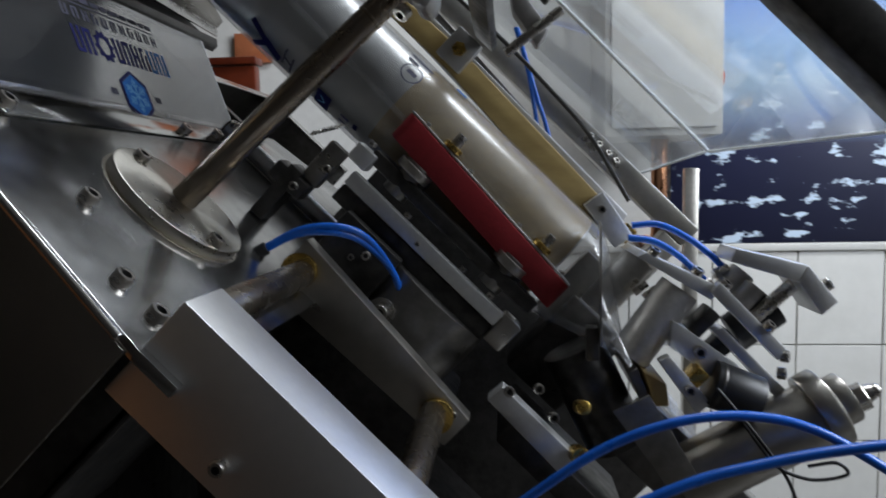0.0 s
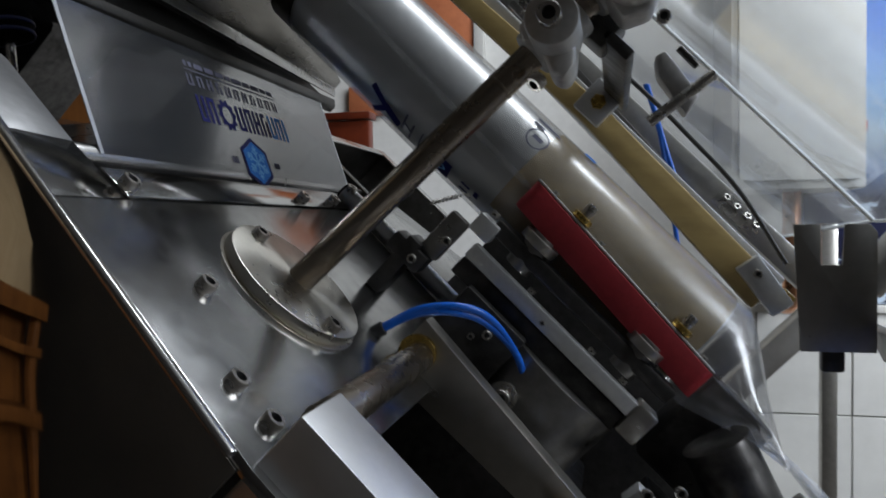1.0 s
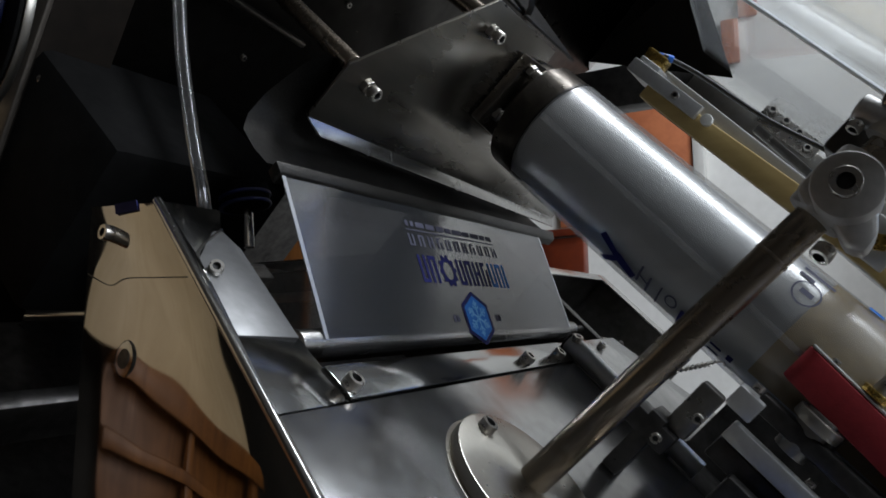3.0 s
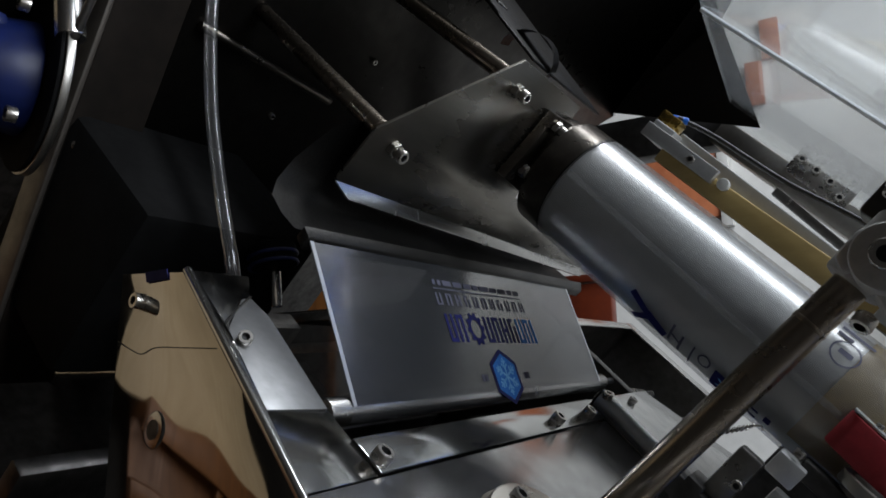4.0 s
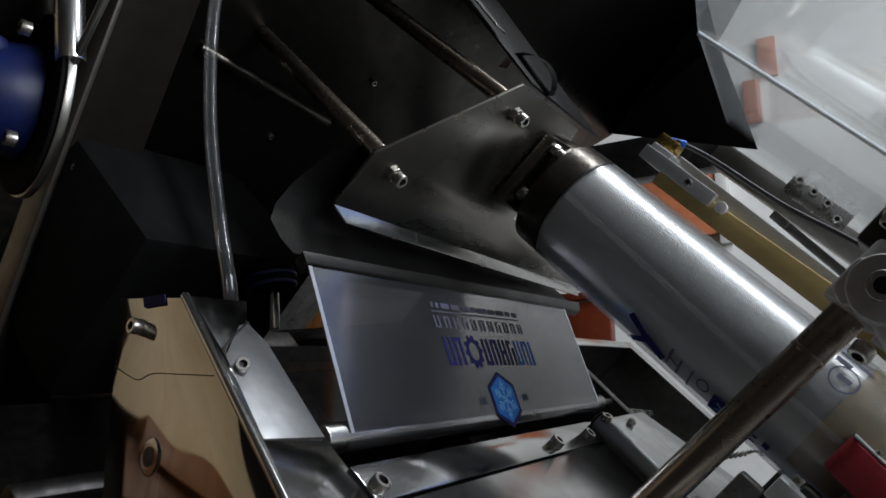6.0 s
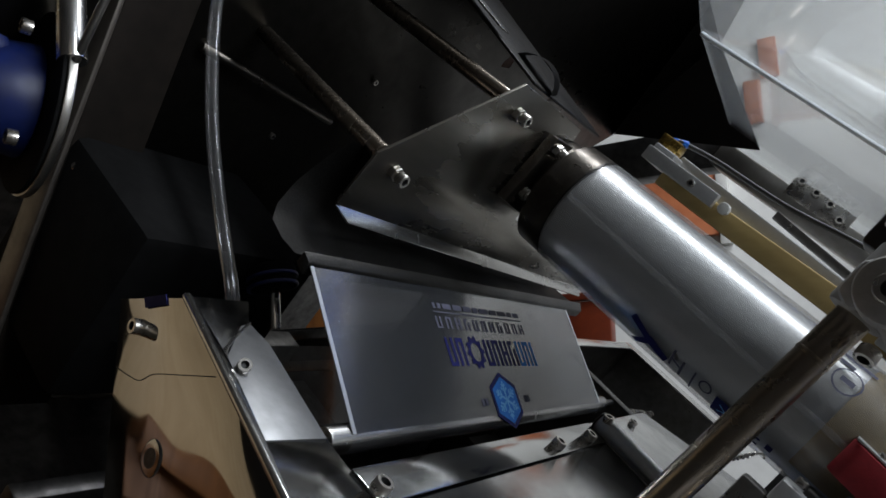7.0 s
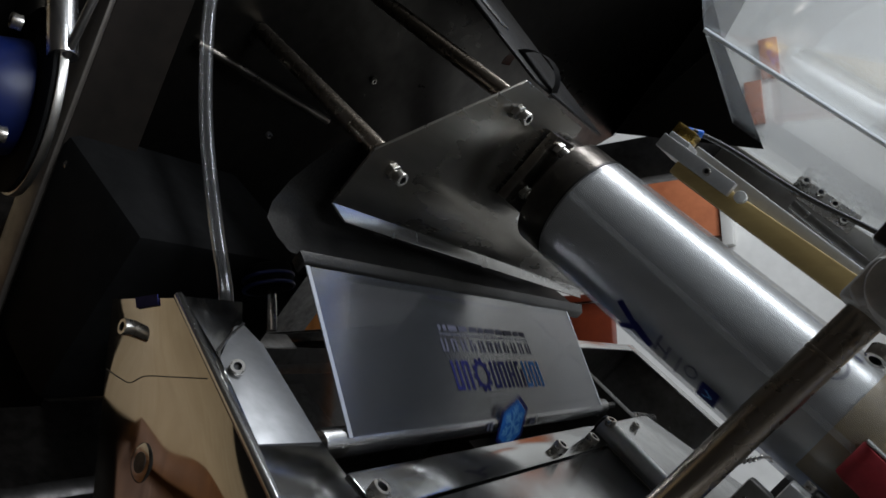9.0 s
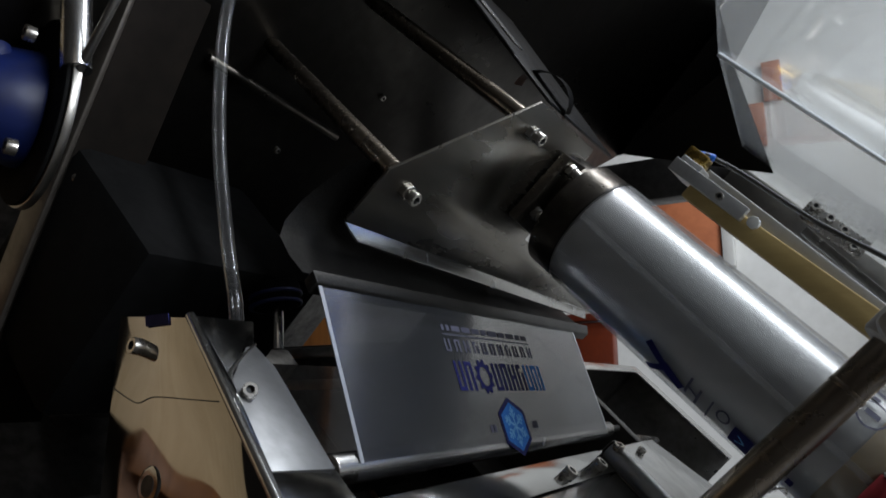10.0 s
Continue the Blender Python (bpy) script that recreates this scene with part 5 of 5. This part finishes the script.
    part("end", slab([(-0.277, 0.56, -0.012), (-0.277, 0.864, -0.012), (-0.277, 0.864, -0.2), (-0.277, 0.56, -0.2)], (0.003, 0, 0)), SHADESTEEL, bx)
    part("end_rim", box(-0.28, -0.265, 0.56, 0.834, -0.0115, -0.0085, 0.0005), STEEL, bx)
    part("bottom", slab([(-0.277, 0.5, -0.2), (-0.085, 0.5, -0.2), (-0.085, 0.78, -0.2), (-0.277, 0.8, -0.2)], (0, 0, -0.003)), SHADESTEEL, bx)
    part("stay", cyl((-0.2, 0.5, -0.06), (-0.16, 0.79, -0.06), 0.006), BOLT, bx)
    bar = empty("rear_bar", "long polished steel bar behind the cover", "bar")
    part("bar", cyl((-1.5, 0.1, 1.181), (-0.5, 0.1, 1.18), 0.006), STEEL, bar, m=ONE)
    part("clamp", box(-0.86, -0.8, 0.09, 0.125, 1.135, 1.165, 0.003), GREYSTEEL, bar, m=ONE)
    rp = empty("steel_partition", "dark steel partition with two ribs behind the film", "partition")
    part("sheet", box(-1.45, -0.4, 0.62, 0.632, 0.85, 1.285, 0.002), IRON, rp, m=ONE)
    for z in (1.262, 1.205):
        part("rib", box(-1.45, -0.4, 0.6, 0.619, z, z + 0.018, 0.002), GREYSTEEL, rp, m=ONE)
    rb = empty("rear_beam", "brown painted steel beam behind the cover", "beam")
    # lit tone on the beam, shaded tone on its lower flange
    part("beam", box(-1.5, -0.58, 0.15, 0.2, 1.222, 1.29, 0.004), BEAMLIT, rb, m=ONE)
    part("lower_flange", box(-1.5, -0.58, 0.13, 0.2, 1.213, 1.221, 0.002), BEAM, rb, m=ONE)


build_upper()


# ---- printing on the film ----
WEB_D = (R1 - R0).normalized()
WEB_N = Vector((-WEB_D.z, 0, WEB_D.x))
if WEB_N.x < 0:
    WEB_N = -WEB_N
BAG = 0.36


def web_pose(s, v):
    """The pose of a print at s metres along the web above the roller: x across, y up the web."""
    if s >= 0:
        p, turn = R0 + WEB_N * (RR + 0.0009 - 0.8 * max(0.0, s - 0.118)) + WEB_D * s, 0.0
    else:
        ang = min(-s / (RR + 0.0009), radians(110))
        rest = -s - ang * (RR + 0.0009)
        turn = ang
        rot = Matrix.Rotation(ang, 3, "Y")
        p = R0 + rot @ (WEB_N * (RR + 0.0009)) - (rot @ WEB_D) * rest
    rot = Matrix.Rotation(turn, 3, "Y")
    d, n = rot @ WEB_D, rot @ WEB_N
    m = Matrix(((0, d.x, n.x), (1, d.y, n.y), (0, d.z, n.z))).to_4x4()
    m.translation = Vector((p.x, v, p.z))
    return MACH @ m


def quad(bm, x0, x1, y0, y1, z=0.0):
    bm.faces.new([bm.verts.new(p) for p in ((x0, y0, z), (x1, y0, z), (x1, y1, z), (x0, y1, z))])


def print_bars(widths, h, gap, solid=False):
    """A row of plain blocks. A wide block is two uprights under one tie, at changing height."""
    out = []
    x = -(sum(widths) + gap * (len(widths) - 1)) / 2
    for k, wd in enumerate(widths):
        bm = bmesh.new()
        if solid or wd < 0.7 * max(h * 0.3, 0.004):
            quad(bm, x, x + wd, -h / 2, h / 2)
        else:
            st = wd * 0.3
            quad(bm, x, x + st, -h / 2, h / 2)
            lo = (-0.5, 0.36, -0.07, 0.36)[k % 4] * h
            quad(bm, x + st, x + wd - st, lo, lo + h * 0.14)
            top = (0.5, 0.5, 0.5, 0.2)[k % 4] * h
            quad(bm, x + wd - st, x + wd, -h / 2, top)
        out.append(bm)
        x += wd + gap
    return out


def cog(r, r2, teeth=10):
    """A flat toothed ring."""
    bm = bmesh.new()
    n = teeth * 4
    pts = []
    for k in range(n):
        g = 2 * math.pi * k / n
        q = r if k % 4 in (0, 1) else r * 0.8
        pts.append((bm.verts.new((q * math.cos(g), q * math.sin(g), 0)), bm.verts.new((r2 * math.cos(g), r2 * math.sin(g), 0))))
    for k in range(n):
        a, b = pts[k], pts[(k + 1) % n]
        bm.faces.new((a[0], b[0], b[1], a[1]))
    return bm


def snow_star(r, ry, width):
    """Six arms with barbs, flat."""
    bm = bmesh.new()

    def stroke(p, q):
        d = (q - p).normalized() * width / 2
        o = Vector((-d.y, d.x, 0))
        bm.faces.new([bm.verts.new((v.x, v.y * ry / r, 0.0004)) for v in (p - o, q - o, q + o, p + o)])
    for k in range(6):
        d = Vector((math.sin(k * math.pi / 3), math.cos(k * math.pi / 3), 0))
        stroke(d * 0.0, d * r)
        for side in (-1, 1):
            e = Matrix.Rotation(side * radians(50), 3, "Z") @ d
            stroke(d * r * 0.45, d * r * 0.45 + e * r * 0.34)
            stroke(d * r * 0.7, d * r * 0.7 + e * r * 0.24)
    return bm


def hexagon(r, ry, r2=0.0):
    bm = bmesh.new()
    pts = [(r * math.sin(math.pi * k / 3), ry * math.cos(math.pi * k / 3), 0) for k in range(6)]
    vs = [bm.verts.new(p) for p in pts]
    if r2:
        vi = [bm.verts.new((p[0] * r2, p[1] * r2, 0)) for p in pts]
        for k in range(6):
            bm.faces.new((vs[k], vs[(k + 1) % 6], vi[(k + 1) % 6], vi[k]))
    else:
        bm.faces.new(vs)
    return bm


PRINTS = []


def add_print(name, pieces, mats, s, v, label):
    """One print: an empty that carries its bars, sliding along the web."""
    e = empty(name, label, "print", "printing on the film web")
    if len(pieces) == 7:
        for bm, dx in zip(pieces, (-0.0565, -0.0565, -0.0180) + (0.0385,) * 4):
            bmesh.ops.translate(bm, verts=bm.verts, vec=(dx, 0, 0))
    for k, bm in enumerate(pieces):
        part("bar", bm, mats[min(k, len(mats) - 1)], e, "", ONE, False)
    PRINTS.append((e, s, v))


def build_prints():
    for k in (0, -1, -2):
        o = k * BAG
        add_print("emblem", [hexagon(0.033, 0.029, 0.86), hexagon(0.0276, 0.0242), snow_star(0.022, 0.0195, 0.0026)], [INK, INKBLUE, INKPALE], 0.0135 + o, 0.233, "pale blue hexagon emblem with a navy outline")
        add_print("name_print", print_bars([0.0142, 0.0142], 0.028, 0.0048) + [cog(0.0175, 0.0096)] + print_bars([0.0142] * 4, 0.028, 0.0048), [INK], 0.0635 + o, 0.218, "row of tall navy bars printed on the film")
        add_print("name_print", print_bars([0.0142, 0.0142, 0.005], 0.028, 0.0048), [INKBLUE], 0.0635 + o, 0.3175, "short row of tall blue bars printed on the film")
        add_print("word_print", print_bars([0.0104] * 11, 0.012, 0.0078), [INKGREY], 0.0925 + o, 0.236, "row of small spaced grey bars printed on the film")
        add_print("small_print", print_bars([0.192], 0.0012, 0, True), [INKGREY], 0.1030 + o, 0.236, "thin grey rule printed on the film")
        add_print("small_print", print_bars([0.005, 0.006, 0.016, 0.017, 0.016, 0.011, 0.02, 0.015, 0.019, 0.012, 0.014], 0.0055, 0.0038, True), [INKGREY], 0.1095 + o, 0.236, "grey line of small print on the film")
        add_print("violet_band", print_bars([0.175], 0.016, 0, True), [INKPURPLE], 0.15 + o, 0.245, "violet band printed on the film")
        add_print("dotted_line", print_bars([0.008, 0.012, 0.008, 0.016, 0.01, 0.012, 0.018, 0.008, 0.014, 0.01, 0.012], 0.006, 0.006, True), [INKGREY], 0.172 + o, 0.245, "dotted grey line printed on the film")
        add_print("side_mark", print_bars([0.005, 0.005], 0.007, 0.002, True), [INKGREY], 0.0135 + o, 0.186, "tiny grey mark beside the emblem")
        add_print("side_mark", print_bars([0.005, 0.005], 0.007, 0.002, True), [INKGREY], 0.0135 + o, 0.281, "tiny grey mark beside the emblem")


build_prints()
TUBEPRINTS = []


def tube_mark(name, strokes, mat, s, label):
    """Flat strokes wrapped on the near round side of the tube: (u, angle) to (u, angle) and a width."""
    cv, cw, hv, r = TC
    rr = r + 0.0050
    bm = bmesh.new()
    for u0, a0, u1, a1, wd in strokes:
        p, q = Vector((u0, radians(a0) * rr)), Vector((u1, radians(a1) * rr))
        d = (q - p).normalized()
        o = Vector((-d.y, d.x)) * wd / 2
        prev = None
        for k in range(9):
            c = p.lerp(q, k / 8)
            row = []
            for e in (c - o, c + o):
                g = e.y / rr - (0.12 if a0 < 0 else 0.0)
                row.append(bm.verts.new((e.x, cv - hv - rr * math.cos(g), cw + rr * math.sin(g))))
            if prev:
                bm.faces.new((prev[0], prev[1], row[1], row[0]))
            prev = row
    ob = part(name, bm, mat, None, "", ONE, True)
    tagged(ob, label, "print", "printing on the film tube")
    TUBEPRINTS.append((ob, s))


def build_tube_prints():
    for k in (0, -1, -2):
        o = k * BAG
        tube_mark("forked_mark", [(-0.022, -28, 0.0, -38, 0.008), (-0.014, -58, 0.004, -38, 0.007), (0.0, -38, 0.024, -46, 0.011)], INK, -0.124 + o, "forked navy mark printed on the film")
        tube_mark("small_mark", [(-0.008, -26, -0.008, -46, 0.0025), (0.004, -30, 0.004, -50, 0.0025), (-0.008, -36, 0.004, -40, 0.0025)], INKGREY, -0.088 + o, "small dark tied bars printed on the film")
        tube_mark("thin_rule", [(0.0, -30, 0.0, -54, 0.0018)], INKGREY, -0.071 + o, "thin dark rule printed on the film")
        ring = [(0.006 * math.cos(g), -36 + 6 * math.sin(g), 0.006 * math.cos(g + 0.55), -36 + 6 * math.sin(g + 0.55), 0.0018) for g in [0.524 * i for i in range(12)]]
        tube_mark("small_ring", ring, INKGREY, -0.058 + o, "small dark ring printed on the film")
        tube_mark("letter_square", [(0.0, -34, 0.0, -56, 0.020)], INK, -0.036 + o, "navy square printed on the film")
        tube_mark("square_sign", [(-0.004, -40, 0.004, -45, 0.0016), (0.004, -45, -0.004, -50, 0.0016)], INKPALE, -0.036 + o, "pale angled sign inside the navy square")
        ring = [(0.012 * math.cos(g), 38 + 11 * math.sin(g), 0.012 * math.cos(g + 0.4), 38 + 11 * math.sin(g + 0.4), 0.0016) for g in [0.393 * i for i in range(16)]]
        tube_mark("stamp", ring + [(-0.006, 38, 0.006, 38, 0.005)], INKGREY, 0.018 + o, "round grey stamp printed on the film")
        tube_mark("stamp_lines", [(-0.016, 60, 0.014, 60, 0.004), (-0.016, 52, -0.002, 52, 0.004)], INKGREY, 0.018 + o, "two grey lines beside the stamp")
        tube_mark("blue_square", [(-0.007, 82, 0.007, 82, 0.014)], INKBLUE, 0.066 + o, "small blue square printed on the film")
        tube_mark("dark_mark", [(-0.006, -40, 0.006, -40, 0.003), (-0.006, -48, 0.006, -48, 0.003), (0.012, -40, 0.018, -40, 0.008)], INK, -0.004 + o, "short dark lines printed on the film")


build_tube_prints()


def pull(t):
    """Metres of film drawn by time t."""
    def ease(x):
        x = max(0.0, min(1.0, x))
        return x * x * (3 - 2 * x) * 0.5 + x * 0.5
    return BAG * (ease((t - 1.15) / 1.3))


def pull_late(t):
    def ease(x):
        x = max(0.0, min(1.0, x))
        return x * x * (3 - 2 * x) * 0.5 + x * 0.5
    return BAG * (ease((t - 7.82) / 1.3))


def open_amount(t):
    """How far the seal bar stands open: 0 closed, 1 open."""
    def st(x):
        x = max(0.0, min(1.0, x))
        return x * x * (3 - 2 * x)
    if t < 3.5:
        return st((t - 0.6) / 0.35)
    return 1 - st((t - 3.5) / 0.4) + st((t - 7.6) / 0.35)


def motions():
    times = [0.0, 0.5, 1.0] + [1.1 + 0.1 * k for k in range(15)] + [3.0, 5.0, 7.5, 7.7] + [7.8 + 0.1 * k for k in range(14)] + [9.5, 10.0]
    # prints: first draw carries set 0 on and set 1 in; the second draw starts again from the same register
    for ob, s, v in PRINTS:
        rows = []
        for t in times:
            a = s + pull(t) + pull_late(t)
            rows.append((t, web_pose(max(-0.12, min(a, 0.2)), v)))
        walk(ob, rows)
    for ob, s in TUBEPRINTS:
        rows = []
        high = ob.data.vertices[0].co.z > TC[1]
        for t in times:
            u = s + pull(t) + pull_late(t)
            # under the collar and past the tube's end the film folds inwards
            fold = min(0.05, 4 * max(0.0, -0.285 - u, u - 0.25))
            rows.append((t, MACH @ Matrix.Translation((max(-0.3, min(u, 0.262)), fold, -0.6 * fold if high else 0.0))))
        walk(ob, rows)
    ts = [0.0, 0.5] + [0.6 + 0.05 * k for k in range(9)] + [1.5, 3.0, 3.45] + [3.5 + 0.1 * k for k in range(5)] + [4.3, 6.0, 7.5] + [7.6 + 0.05 * k for k in range(9)] + [9.0, 10.0]
    sh = MACH.to_3x3() @ Vector((0.0, 0.01, 0.015))
    walk(SEAL, [(t, Matrix.Translation(sh * open_amount(t))) for t in ts])
    a, b = Vector((0.309, 0.200, 0.185)), Vector((0.316, 0.250, 0.292))
    lift = Matrix.Rotation(radians(-45), 4, "Y")
    walk(SHIELD, [(t, MACH @ Matrix.Translation(a.lerp(b, open_amount(t))) @ lift @ Matrix.Rotation(radians(84 * (1 - open_amount(t))), 4, "Z")) for t in ts])
    jw = MACH.to_3x3() @ Vector((0.0, 0.0, 0.16))
    walk(JAW, [(t, Matrix.Translation(jw * open_amount(t + 0.05))) for t in ts])


motions()
